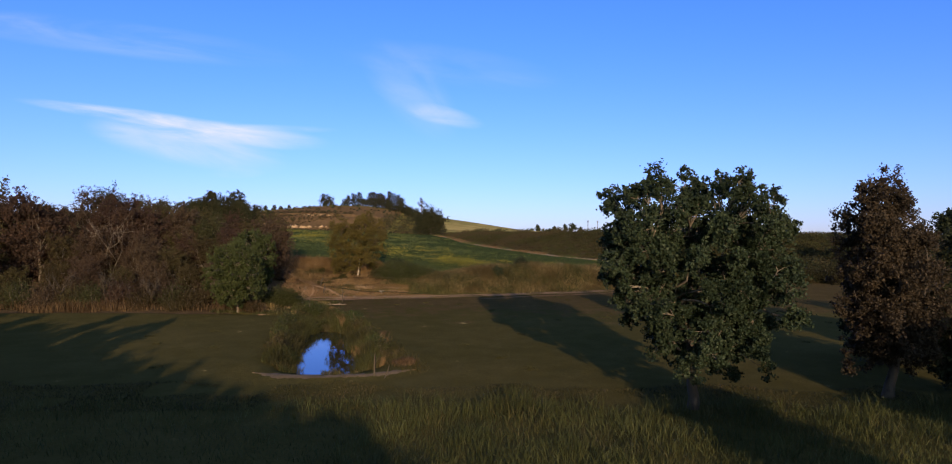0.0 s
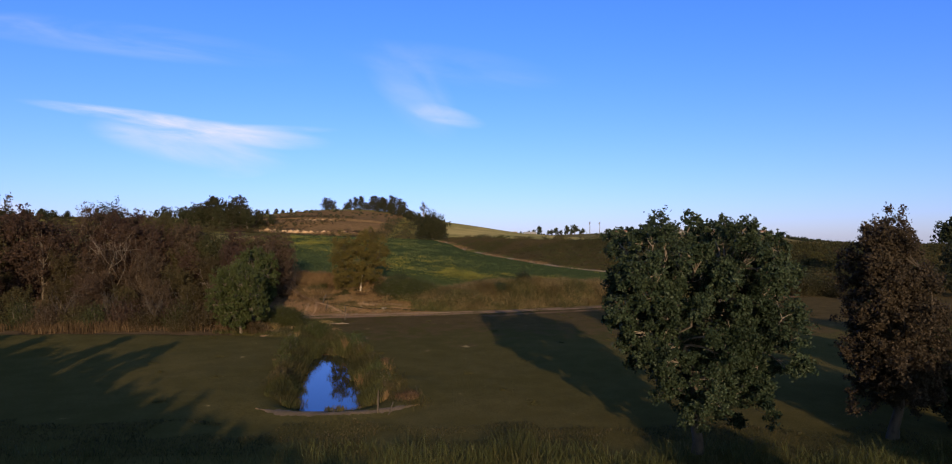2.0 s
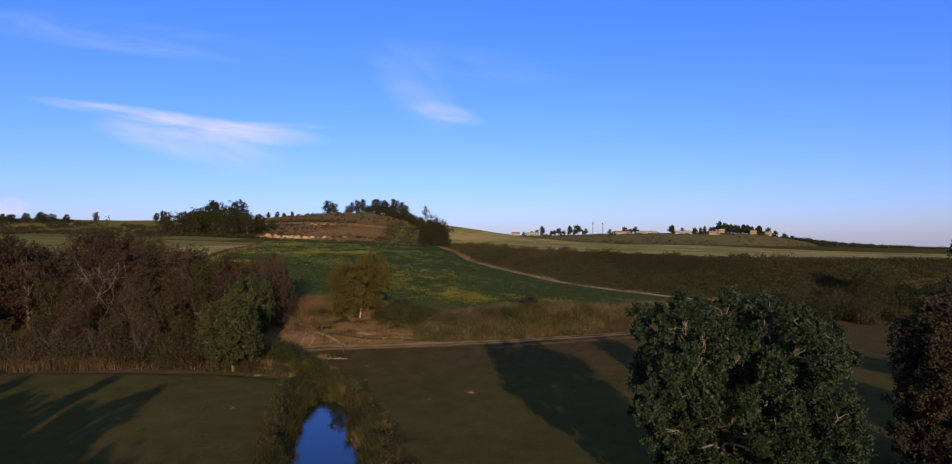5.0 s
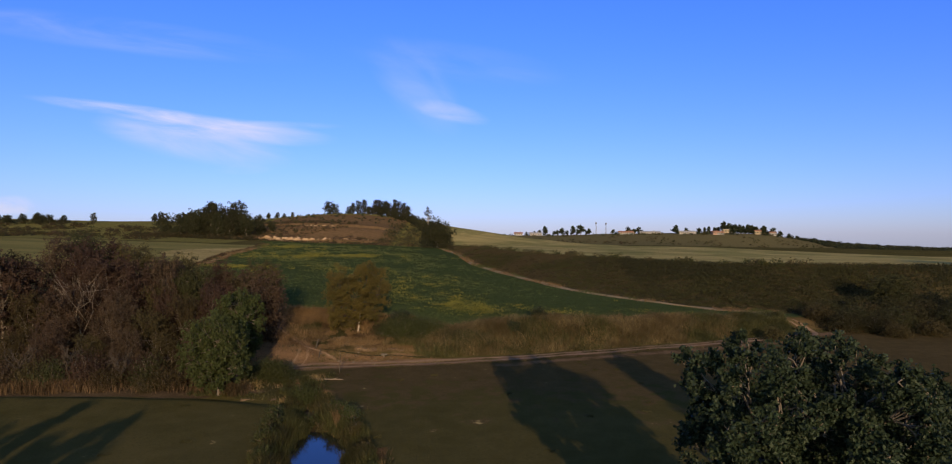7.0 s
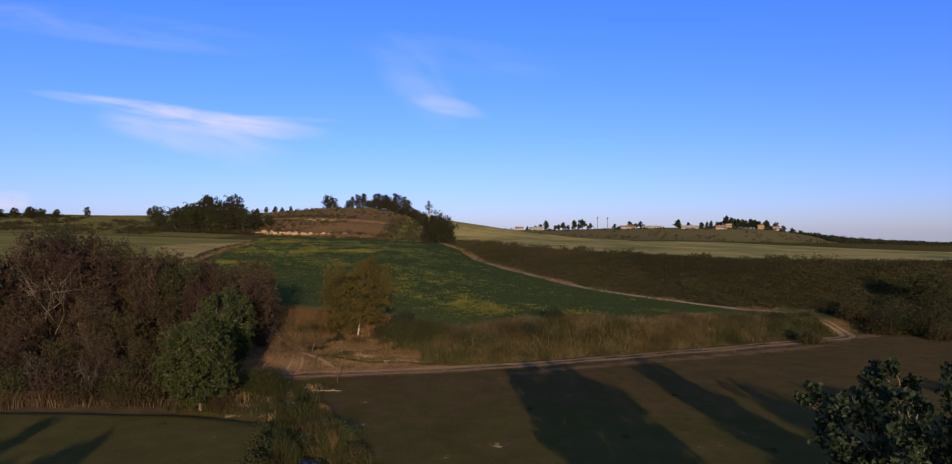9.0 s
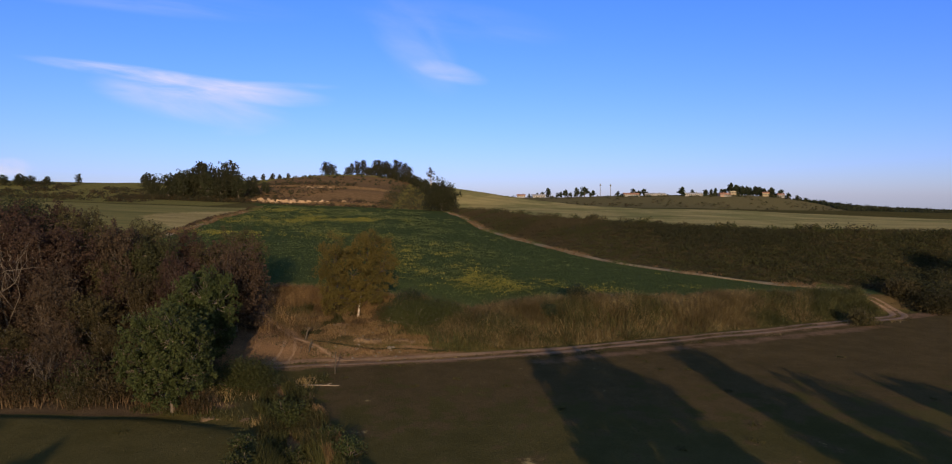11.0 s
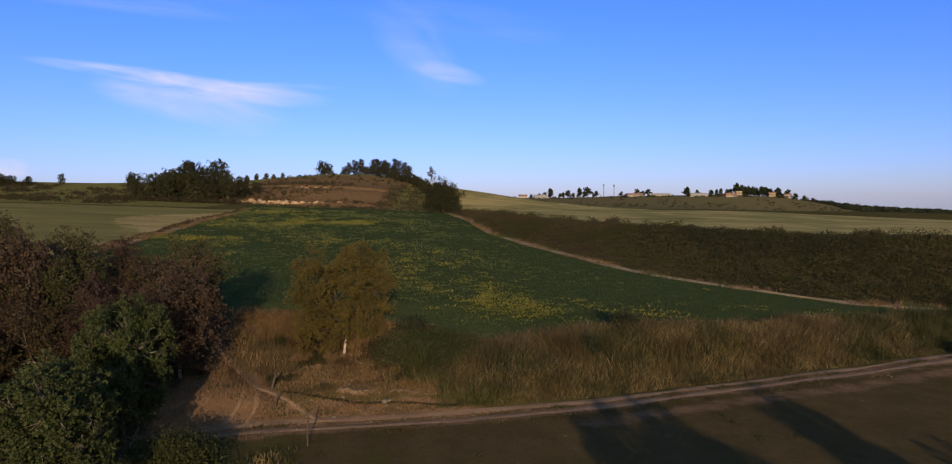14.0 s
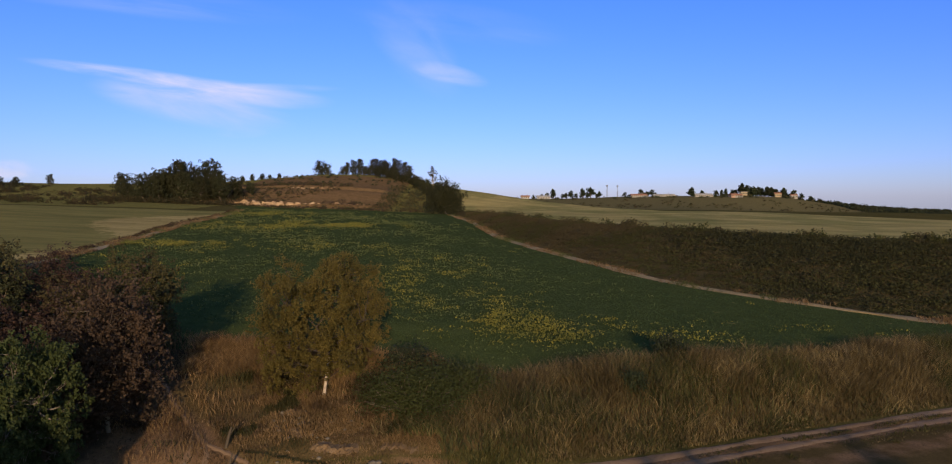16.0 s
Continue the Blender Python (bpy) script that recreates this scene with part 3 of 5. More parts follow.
cx, cy = (np.convolve(np.pad(c, 4, "edge"), kern, "valid") for c in (cx, cy))
ribbon("field_path", cx, cy, [(-0.95, -0.04), (-0.5, 0.08), (0, 0.05), (0.5, 0.08), (0.95, -0.04)], path_soil, "dry grassy path along the crop's edge", "path", 0.06)
ly = np.arange(100, 262, 2.0)
ribbon("field_path", left_path(ly), ly, [(-0.7, -0.04), (-0.3, 0.06), (0, 0.04), (0.3, 0.06), (0.7, -0.04)], path_soil, "dry grass strip between two fields", "path", 0.06)

ra = np.arange(-14.0, -3.7, 0.16)
ribbon("pond_path", ra, 39.8 + 1.7 * ((ra + 9.6) / 4.8) ** 2, [(-0.38, -0.03), (-0.14, 0.0), (0.14, 0.0), (0.38, -0.03)], rim_soil, "worn bare strip on the pond's earth rim", "path", 0.03, 1.0, 14)


def trail(points, half):
    """A trodden line over the bank."""
    d = np.concatenate([[0], np.cumsum(np.hypot(*np.diff(np.array(points), axis=0).T))])
    s = np.arange(0, d[-1], 0.2)
    qx, qy = (softened(np.interp(s, d, [p[k] for p in points]), 9) for k in (0, 1))
    ribbon("foot_trail", qx, qy, [(-half, -0.03), (-half * 0.35, 0.01), (half * 0.35, 0.01), (half, -0.03)], trail_soil, "pale trodden foot trail over the bank", "path", 0.03, 1.0, 6)


trail([(-28.5, 95.5), (-26.8, 93.6), (-25.7, 92.2), (-23.3, 89.3), (-21.9, 87.7), (-20.7, 87.2), (-19.4, 86.6), (-18.4, 86.1), (-17.5, 85.4), (-16.0, 84.6)], 0.14)
trail([(-22.4, 88.3), (-21.6, 87.3), (-21.2, 86.3), (-21.2, 84.6), (-22.0, 82.6)], 0.12)
trail([(-23.0, 88.9), (-22.3, 86.8), (-22.4, 84.6), (-23.6, 82.4)], 0.14)
trail([(-27.6, 82.8), (-26.9, 79.8), (-26.4, 77.3), (-25.2, 75), (-23.6, 73.2)], 0.2)
wy = np.arange(41.4, 63, 0.6)
v = np.concatenate([np.stack([pond_x(wy) - pond_half(wy) - 0.8, wy, np.full_like(wy, WATER)], 1), np.stack([pond_x(wy) + pond_half(wy) + 0.8, wy, np.full_like(wy, WATER)], 1)])
n = len(wy)
tagged(new("pond_water", mesh_of("pond_water", v, [(i, n + i, n + i + 1, i + 1) for i in range(n - 1)], [water_mat])), "still dark pond water mirroring the sky", "water", kind="structure")


# ---- trees ----
def make_tree(name, label, base, height, width, crown_from, lobes, leaves, leaf, leaf_mat, bark_mat, seed, trunk_r=0.25, depth=None, clump=0.75, fork=0.3, shape=None, group="", twigs=5, stems=1, category="tree", far=False, cap=None, limb_mat=None, boughs=()):
    """Trunk, forking limbs and a crown of leaf clumps at the limbs' ends. base is (x, y); shape gives lobes as (dx, dz, r)."""
    rng = np.random.default_rng(seed)
    x, y = base
    z = float(ground_z(x, y)) - 0.15
    root = new(name)
    root.location = (x, y, z)
    tagged(root, label, category, group)
    depth = depth or width
    if shape is None:
        shape3 = []
        for i in range(lobes):
            a, h = i * 2.4 + rng.uniform(-0.4, 0.4), (i + 0.5) / lobes
            swell = math.sin(math.pi * min(0.97, 0.18 + 0.75 * h)) ** 0.7
            r = rng.uniform(0.45, 1.0) * swell
            size = rng.uniform(0.17, 0.26) * width
            zz = crown_from + size * 0.6 + h * (height - crown_from - size * 1.3)
            shape3.append((math.cos(a) * r * (width / 2 - size * 0.7), math.sin(a) * r * (depth / 2 - size * 0.7), zz, size))
    else:
        shape3 = shape if len(shape[0]) == 4 else [(dx, rng.uniform(-1, 1) * depth * 0.5 * math.sqrt(max(0.05, 1 - (dx / (width * 0.55)) ** 2)) * 0.8, dz, r) for dx, dz, r in shape]
    top = max(s[2] for s in shape3)
    fork_z = max(0.6, fork * height)
    trunk = Heap()
    for s in range(stems):
        lean = rng.normal(0, 0.05 * height, 2) * (1 if stems == 1 else 1.8)
        p = np.stack([np.linspace(0, lean[0], 7), np.linspace(0, lean[1], 7), np.linspace(0, fork_z * 1.35, 7)], 1)
        p[1:, :2] += rng.normal(0, 0.03 * trunk_r * 6, (6, 2))
        rr = trunk_r * np.array([1.5, 1.1, 1.0, 0.95, 0.88, 0.8, 0.7]) / math.sqrt(stems)
        trunk.add(*tube(p, rr, 9))
    head = p[-1]
    bough_pts = list(p[3:])
    for bx, by, bz, br in boughs:
        below = [q for q in bough_pts if q[2] < bz - 0.8]
        first = min(below, key=lambda q: math.hypot(q[0] - bx, q[1] - by) + 0.6 * (bz - q[2]))
        path = limb_path(first, (bx, by, bz), rng, 0.07, 8)
        wood = Heap()
        wood.add(*tube(path, np.linspace(br, br * 0.45, 8), 7))
        child("bough", wood.mesh("bough", [limb_mat or bark_mat], True), root)
        bough_pts += list(path[3:])
    tips, radii = [], []
    for lx_, ly_, lz_, r in shape3:
        start = p[rng.integers(4, 7)] if lz_ > head[2] else p[rng.integers(2, 5)]
        if boughs:
            below = [q for q in bough_pts if q[2] < lz_ + 0.3] or list(p)
            start = min(below, key=lambda q: (q[0] - lx_) ** 2 + (q[1] - ly_) ** 2 + 0.5 * (q[2] - lz_) ** 2)
        path = limb_path(start, (lx_, ly_, lz_), rng)
        wood = trunk if far else Heap()
        rad = trunk_r * np.linspace(0.4, 0.08, len(path)) * (0.7 + 0.3 * r / (0.2 * width))
        wood.add(*tube(path, rad, 4 if far else 6))
        for _ in range(twigs):
            q = rng.normal(size=3)
            q = q / np.linalg.norm(q) * r * rng.uniform(0.5, 1.1)
            end = np.array((lx_, ly_, lz_)) + q
            if cap is not None and end[2] > cap:
                end[2] = cap - rng.uniform(0, 0.9)
            tw = limb_path(path[rng.integers(3, 6)], end, rng, 0.1, 3)
            if not far:
                wood.add(*tube(tw, trunk_r * np.linspace(0.13, 0.03, 3), 3))
            tips.append(end), radii.append(r)
        if not far:
            child("limb", wood.mesh("limb", [limb_mat or bark_mat], True), root)
    child("trunk", trunk.mesh("trunk", [bark_mat], True), root)
    tips, radii = np.array(tips), np.array(radii)
    pick = rng.integers(0, len(tips), leaves)
    sub = rng.normal(size=(leaves, 3))
    # leaves gather in small tufts about each tip
    tuft = rng.normal(size=(len(tips), 9, 3))
    t2 = tuft[pick, rng.integers(0, 9, leaves)].clip(-1.7, 1.7)
    c = tips[pick] + t2 * (radii[pick] * clump * 0.40)[:, None] + sub * (radii[pick] * 0.11)[:, None]
    c[:, 2] = np.maximum(c[:, 2], 0.3)
    child("crown", mesh_of("crown", *leaf_cards(c, leaf, rng), [leaf_mat]), root)
    return root


def make_bush(name, label, base, height, width, leaves, leaf, leaf_mat, seed, group="", depth=None, category="bush"):
    """A bush: stems from one foot, and leaves in tufts over an uneven dome."""
    rng = np.random.default_rng(seed)
    x, y = base
    root = new(name)
    root.location = (x, y, float(ground_z(x, y)) - 0.08)
    tagged(root, label, category, group)
    depth = depth or width
    stems, tips = Heap(), []
    for i in range(max(10, int(14 * width))):
        a, e = rng.uniform(0, 2 * np.pi), rng.uniform(0.05, 1.0)
        rr = math.sqrt(1 - e * e * 0.85) * rng.uniform(0.55, 1.0)
        end = np.array((math.cos(a) * rr * width / 2, math.sin(a) * rr * depth / 2, height * (0.15 + 0.8 * e * rng.uniform(0.75, 1.05))))
        stems.add(*tube(limb_path((end[0] * 0.15, end[1] * 0.15, 0), end, rng, 0.1, 4), np.linspace(0.035, 0.01, 4) * (0.6 + 0.3 * height), 3))
        tips.append(end)
    child("branching", stems.mesh("branching", [bark], True), root)
    tips = np.array(tips)
    pick = rng.integers(0, len(tips), leaves)
    s = 0.16 * min(width, height * 1.6)
    c = tips[pick] * rng.uniform(0.55, 1.03, leaves)[:, None] + rng.normal(size=(leaves, 3)) * np.array([s, s, s * 0.8])
    c[:, 2] = np.abs(c[:, 2])
    child("foliage", mesh_of("foliage", *leaf_cards(c, leaf, rng), [leaf_mat]), root)
    return root


def put(thing, x, y, turn=0.0, size=1.0, sink=0.15, tall=1.0):
    c = copy_thing(thing, pose(x, y, float(ground_z(x, y)) - sink, 0, 0, turn))
    c.scale = (size, size, size * tall)
    return c


# ---- the tall poplar and its neighbours ----
POPLAR_EDGE = [(-4.6, 10.2), (-4.2, 11.7), (-3.1, 11.9), (-2.0, 12.2), (-1.0, 12.3), (0.1, 11.6), (0.9, 12.1), (2.5, 12.4), (2.7, 10.7), (3.7, 11.2), (4.5, 10.5), (5.3, 9.3), (4.8, 7.5), (4.8, 5.9), (4.3, 4.2), (2.4, 2.7), (1.2, 2.1), (-1.4, 2.1), (-2.4, 3.1), (-3.1, 4.1), (-4.6, 6.0), (-4.8, 7.6)]


def inside(px, pz, edge):
    """Whether a point lies within a closed outline."""
    hit = False
    for (ax, az), (bx, bz) in zip(edge, edge[1:] + edge[:1]):
        if (az > pz) != (bz > pz) and px < ax + (pz - az) / (bz - az) * (bx - ax):
            hit = not hit
    return hit


def crown_lobes(edge, wide, n, r, deep, gap, seed, lean=1.0):
    """Leaf clumps spread through a crown's outline, kept apart so that the sky shows between them."""
    rng = np.random.default_rng(seed)
    lo, hi = np.array(edge).min(0), np.array(edge).max(0)
    mid = (lo[0] + hi[0]) / 2
    out = []
    for _ in range(9000):
        px, pz, size = rng.uniform(lo[0], hi[0]), rng.uniform(lo[1], hi[1]), r * rng.uniform(0.75, 1.25)
        if all(inside(px + dx * size * lean, pz + dz * size * lean, edge) for dx, dz in ((0, 0), (0.8, 0), (-0.8, 0), (0, 0.9), (0, -0.6))):
            py = rng.uniform(-1, 1) * deep * math.sqrt(max(0.1, 1 - ((px - mid) / (wide * 0.55)) ** 2))
            if all((px - q[0]) ** 2 + (pz - q[2]) ** 2 + 0.45 * (py - q[1]) ** 2 > gap * gap for q in out):
                out.append((px, py, pz, size))
                if len(out) == n:
                    break
    return out


make_tree("poplar_tree", "tall broad poplar with dark glossy leaves in the meadow", (11.0, 33.4), 12.4, 10.4, 1.5, 0, 125000, 0.125, leaf_poplar, dark_bark, 11, 0.25, 5.0, 0.66, 0.24, crown_lobes(POPLAR_EDGE, 10.4, 135, 0.68, 3.3, 0.98, 5, 0.95), twigs=7, cap=12.4, limb_mat=poplar_bark,
          boughs=[(-0.9, -0.3, 5.7, 0.13), (1.2, 0.1, 6.7, 0.13), (-2.4, 0.2, 8.2, 0.07), (0.2, 0.5, 8.8, 0.08), (1.7, 0.2, 9.0, 0.07), (3.2, 0.3, 8.0, 0.06), (-3.0, 0.2, 6.4, 0.06), (2.9, 0.2, 5.2, 0.06)])
make_tree("oak_tree", "dense tree with dark bark and brownish olive leaves", (22.3, 35.8), 11.9, 5.4, 1.6, 30, 76000, 0.115, leaf_brown, dark_bark, 12, 0.24, 5.6, 0.8, 0.3, twigs=6)
make_tree("oak_tree", "smaller dark tree beside a brownish one", (26.6, 36.2), 6.8, 4.4, 0.8, 16, 20000, 0.16, leaf_dark, dark_bark, 13, 0.18, 4.4, 0.8, 0.25, twigs=6)
make_tree("oak_tree", "dark tree half hidden behind a brownish one", (26.9, 44.0), 8.0, 5.4, 1.0, 18, 16000, 0.18, leaf_dark, dark_bark, 15, 0.2, 5.0, 0.8, 0.25, twigs=6)
make_tree("oak_tree", "broad dark tree at the meadow's far side", (110, 150), 5.0, 12, 0.5, 18, 5000, 0.6, leaf_dark, bark, 14, 0.3, 10, 0.8, 0.25, twigs=5, far=True)

make_tree("oak_tree", "broad dark tree beside the far end of the track", (78, 105), 9.0, 8.0, 0.8, 18, 9000, 0.3, leaf_dark, bark, 16, 0.25, 8, 0.8, 0.25, twigs=5, far=True)

# ---- golden tree on the bank ----
GOLD_EDGE = [(-4.2, 3.4), (-4.5, 5.4), (-4.0, 7.6), (-3.2, 8.9), (-2.3, 8.5), (-1.7, 7.3), (-0.6, 7.7), (0.3, 9.4), (1.3, 9.9), (2.3, 9.3), (3.0, 8.3), (3.6, 7.3), (4.3, 5.8), (4.2, 4.1), (3.2, 2.7), (1.8, 1.1), (0.7, 1.35), (-0.7, 1.25), (-2.0, 0.7), (-3.4, 1.2)]
make_tree("willow_tree", "golden green tree with a pale trunk on the bank", (-16.9, 94.2), 9.6, 8.6, 2.2, 0, 62000, 0.098, leaf_golden, birch_bark, 21, 0.10, 5.6, 0.72, 0.2, crown_lobes(GOLD_EDGE, 8.6, 88, 0.66, 2.6, 0.98, 6, 0.85), twigs=8, limb_mat=dark_bark,
          boughs=[(-2.2, 0.3, 5.8, 0.06), (1.1, 0.2, 6.8, 0.07), (2.6, -0.3, 5.0, 0.05), (-2.6, -0.3, 3.6, 0.05), (0.2, 0.6, 5.0, 0.06)])


# ---- thicket ----
T_RUSSET = make_tree("thicket_tree", "russet-leaved tree in a dense thicket", (-27.4, 88.2), 8.5, 6.2, 0.6, 22, 13000, 0.15, leaf_russet, bark, 31, 0.13, clump=0.85, group="thicket trees", twigs=5, stems=2)
T_DARK = make_tree("thicket_tree", "dark green tree in a dense thicket", (-37.0, 92.0), 7.5, 6.4, 0.8, 18, 11500, 0.155, leaf_moss, bark, 32, 0.16, clump=0.85, group="thicket trees", twigs=5)
T_OLIVE = make_tree("thicket_tree", "olive brown tree with thin foliage in a thicket", (-34.5, 84.5), 7.0, 5.0, 0.6, 16, 9500, 0.14, leaf_olive, bark, 33, 0.12, clump=0.9, group="thicket trees", twigs=6, stems=2)
T_RUST2 = make_tree("thicket_tree", "reddish brown tree in a dense thicket", (-33.0, 88.5), 7.4, 5.6, 0.5, 17, 10500, 0.15, leaf_russet, bark, 34, 0.14, clump=0.85, group="thicket trees", twigs=5, stems=2)
GREEN_EDGE = [(-3.6, 3.4), (-3.4, 5.0), (-2.5, 6.6), (-1.2, 7.5), (0.2, 7.9), (1.4, 7.2), (2.4, 6.0), (3.1, 4.6), (3.0, 3.0), (1.9, 1.7), (0.3, 1.0), (-1.6, 1.3), (-2.9, 2.1)]
T_GREEN = make_tree("thicket_tree", "fresh green tree with pale limbs at the thicket's edge", (-25.8, 71.6), 7.9, 6.8, 1.0, 0, 30000, 0.135, leaf_green, bark, 35, 0.15, 5.4, 0.75, 0.22, crown_lobes(GREEN_EDGE, 6.8, 64, 0.72, 2.3, 0.95, 8, 0.75), group="thicket trees", twigs=6, limb_mat=poplar_bark,
                    boughs=[(-0.4, -0.8, 4.6, 0.09), (0.9, -0.9, 5.6, 0.07), (-1.6, -0.6, 5.2, 0.06), (1.6, -0.4, 4.0, 0.06)])
put(T_GREEN, -27.9, 81.4, 150, 0.9, 0.15, 1.25)
rng = np.random.default_rng(77)
spots = [(-31, 79, 3), (-34, 78, 1), (-38, 77, 0), (-42, 78, 2), (-46, 77.5, 0), (-50, 78, 1), (-54, 77, 2), (-59, 78, 0), (-64, 78, 1), (-30.5, 91.5, 1), (-31.6, 85.5, 0), (-32.5, 94.5, 3), (-38.5, 87, 3), (-43, 84, 0), (-41, 90, 1), (-46, 88, 3),
         (-36.5, 97.5, 0), (-41, 97, 2), (-45.5, 94.5, 1), (-50, 92, 0), (-48.5, 84, 3), (-53, 85, 1), (-57.5, 86, 3), (-62, 84, 2), (-55, 94, 0), (-60, 92, 1), (-66, 90, 3), (-51, 100, 3), (-70, 84, 0), (-72, 94, 1), (-37, 82, 2), (-30.2, 97, 2)]
kinds = (T_RUSSET, T_OLIVE, T_OLIVE, T_RUST2)
for x, y, kind in spots:
    big = rng.uniform(0.86, 1.08) * (1.45 if x < -56 else 1.3 if x < -44 and y > 86 else 1.0) * (0.9 if kind == 0 else 1.0) * (0.72 if y < 80 else 1.0)
    put(kinds[kind], x + rng.uniform(-0.6, 0.6), y + rng.uniform(-0.6, 0.6), rng.uniform(0, 360), big)
put(T_DARK, -54.5, 99, 40, 1.35)
put(T_RUST2, -40.6, 91.5, 75, 1.25)
put(T_RUSSET, -44.0, 89.0, 160, 1.1)
put(T_RUST2, -60.5, 85.5, 200, 1.7)
put(T_OLIVE, -67, 88, 120, 1.8)


def bare_tree(base, height, seed, label):
    """A leafless tree: a bent trunk and forking grey limbs."""
    rng = np.random.default_rng(seed)
    x, y = base
    root = new("dead_tree")
    root.location = (x, y, float(ground_z(x, y)) - 0.1)
    tagged(root, label, "tree", "bare trees")
    h1 = Heap()
    p = limb_path((0, 0, 0), (rng.normal(0, 0.5), rng.normal(0, 0.5), height * 0.55), rng, 0.08, 7)
    h1.add(*tube(p, np.linspace(0.11, 0.06, 7), 7))
    child("trunk", h1.mesh("trunk", [bark if height > 6 else dark_bark], True), root)
    h2 = Heap()
    for i in range(9):
        a = rng.uniform(0, 2 * np.pi)
        end = p[-1] + np.array((math.cos(a) * height * 0.28, math.sin(a) * height * 0.28, height * rng.uniform(0.05, 0.45)))
        q = limb_path(p[rng.integers(3, 7)], end, rng, 0.15, 6)
        h2.add(*tube(q, np.linspace(0.05, 0.015, 6), 5))
        for _ in range(5):
            e2 = q[rng.integers(2, 6)] + rng.normal(0, height * 0.09, 3) + np.array((0, 0, height * 0.05))
            h2.add(*tube(limb_path(q[rng.integers(2, 5)], e2, rng, 0.12, 4), np.linspace(0.028, 0.01, 4), 4))
    child("branching", h2.mesh("branching", [bark if height > 6 else dark_bark], True), root)
    return root


bare_tree((-46.5, 84.0), 9.5, 41, "leafless grey tree standing in the thicket")
bare_tree((-36.6, 74.2), 4.2, 42, "small leafless tree at the thicket's foot")
bare_tree((-41.5, 74.0), 4.4, 43, "small leafless tree at the thicket's foot")
bare_tree((-47.5, 74.6), 4.2, 44, "small leafless tree at the thicket's foot")

# shrubs along the thicket's foot, and single bushes
SHRUB = make_bush("thicket_shrub", "brownish olive shrub at the thicket's foot", (-31.5, 74.0), 2.6, 3.4, 3400, 0.13, leaf_olive, 51, "thicket shrubs")
SHRUB_G = make_bush("thicket_shrub", "green shrub at the thicket's foot", (-34.0, 74.6), 2.9, 3.2, 3400, 0.13, leaf_moss, 52, "thicket shrubs")
SHRUB_R = make_bush("thicket_shrub", "russet shrub at the thicket's foot", (-29.8, 76.6), 3.2, 3.6, 3400, 0.14, leaf_russet, 53, "thicket shrubs")
for x, y, s, k in ((-37.5, 73.6, 0.9, SHRUB), (-40.0, 74.6, 1.1, SHRUB_R), (-43.2, 73.8, 1.0, SHRUB_G), (-45.4, 74.6, 1.1, SHRUB), (-48.6, 74.0, 0.95, SHRUB_R), (-51.5, 74.6, 1.1, SHRUB_G), (-54.5, 74.0, 1.0, SHRUB), (-58, 74.5, 1.2, SHRUB_R), (-62, 74.5, 1.2, SHRUB),
                   (-28.4, 79.0, 0.9, SHRUB), (-29.6, 87.0, 1.1, SHRUB_R), (-29.0, 92.5, 1.1, SHRUB), (-31.5, 98.5, 1.1, SHRUB_R), (-26.2, 72.6, 0.55, SHRUB_G), (-24.2, 71.6, 0.5, SHRUB), (-36.0, 100.5, 1.0, SHRUB), (-35, 75.5, 1.0, SHRUB_R), (-33.2, 72.6, 0.6, SHRUB)):
    put(k, x, y, rng.uniform(0, 360), s, 0.08)
make_bush("round_bush", "low dark green bramble mound beside the ditch", (-23.0, 77.2), 1.9, 6.6, 20000, 0.10, leaf_green, 54, depth=5.0)
make_bush("round_bush", "dark green bush at the head of the pond ditch", (-17.3, 70.4), 2.0, 2.6, 4200, 0.12, leaf_green, 55)
make_bush("round_bush", "dark green bush beside the golden tree", (-11.9, 97.4), 2.3, 3.0, 4200, 0.14, leaf_dark, 56)
make_bush("round_bush", "spreading green bramble on the bank", (-10.9, 93.0), 2.6, 7.2, 19000, 0.10, leaf_green, 57, depth=5.5)
make_bush("round_bush", "low olive bramble on the bank", (-13.7, 94.9), 1.2, 3.6, 3600, 0.10, leaf_olive, 68, depth=3.4)
make_bush("round_bush", "green bramble spreading over the bank", (-8.6, 95.6), 1.9, 6.0, 10000, 0.10, leaf_green, 62, depth=4.6)
make_bush("round_bush", "small dark bush at the crop's edge", (7.0, 100.4), 1.7, 2.4, 2200, 0.13, leaf_dark, 58)
make_bush("round_bush", "small dark bush among the reeds", (3.2, 95.4), 1.5, 1.5, 1500, 0.13, leaf_dark, 59)
make_bush("round_bush", "round green bush beside the farm track", (39.6, 101.0), 1.8, 2.8, 2200, 0.16, leaf_olive, 60)
make_bush("round_bush", "small dark bush at the golden tree's foot", (-19.5, 95.5), 1.2, 2.0, 1400, 0.14, leaf_olive, 61)

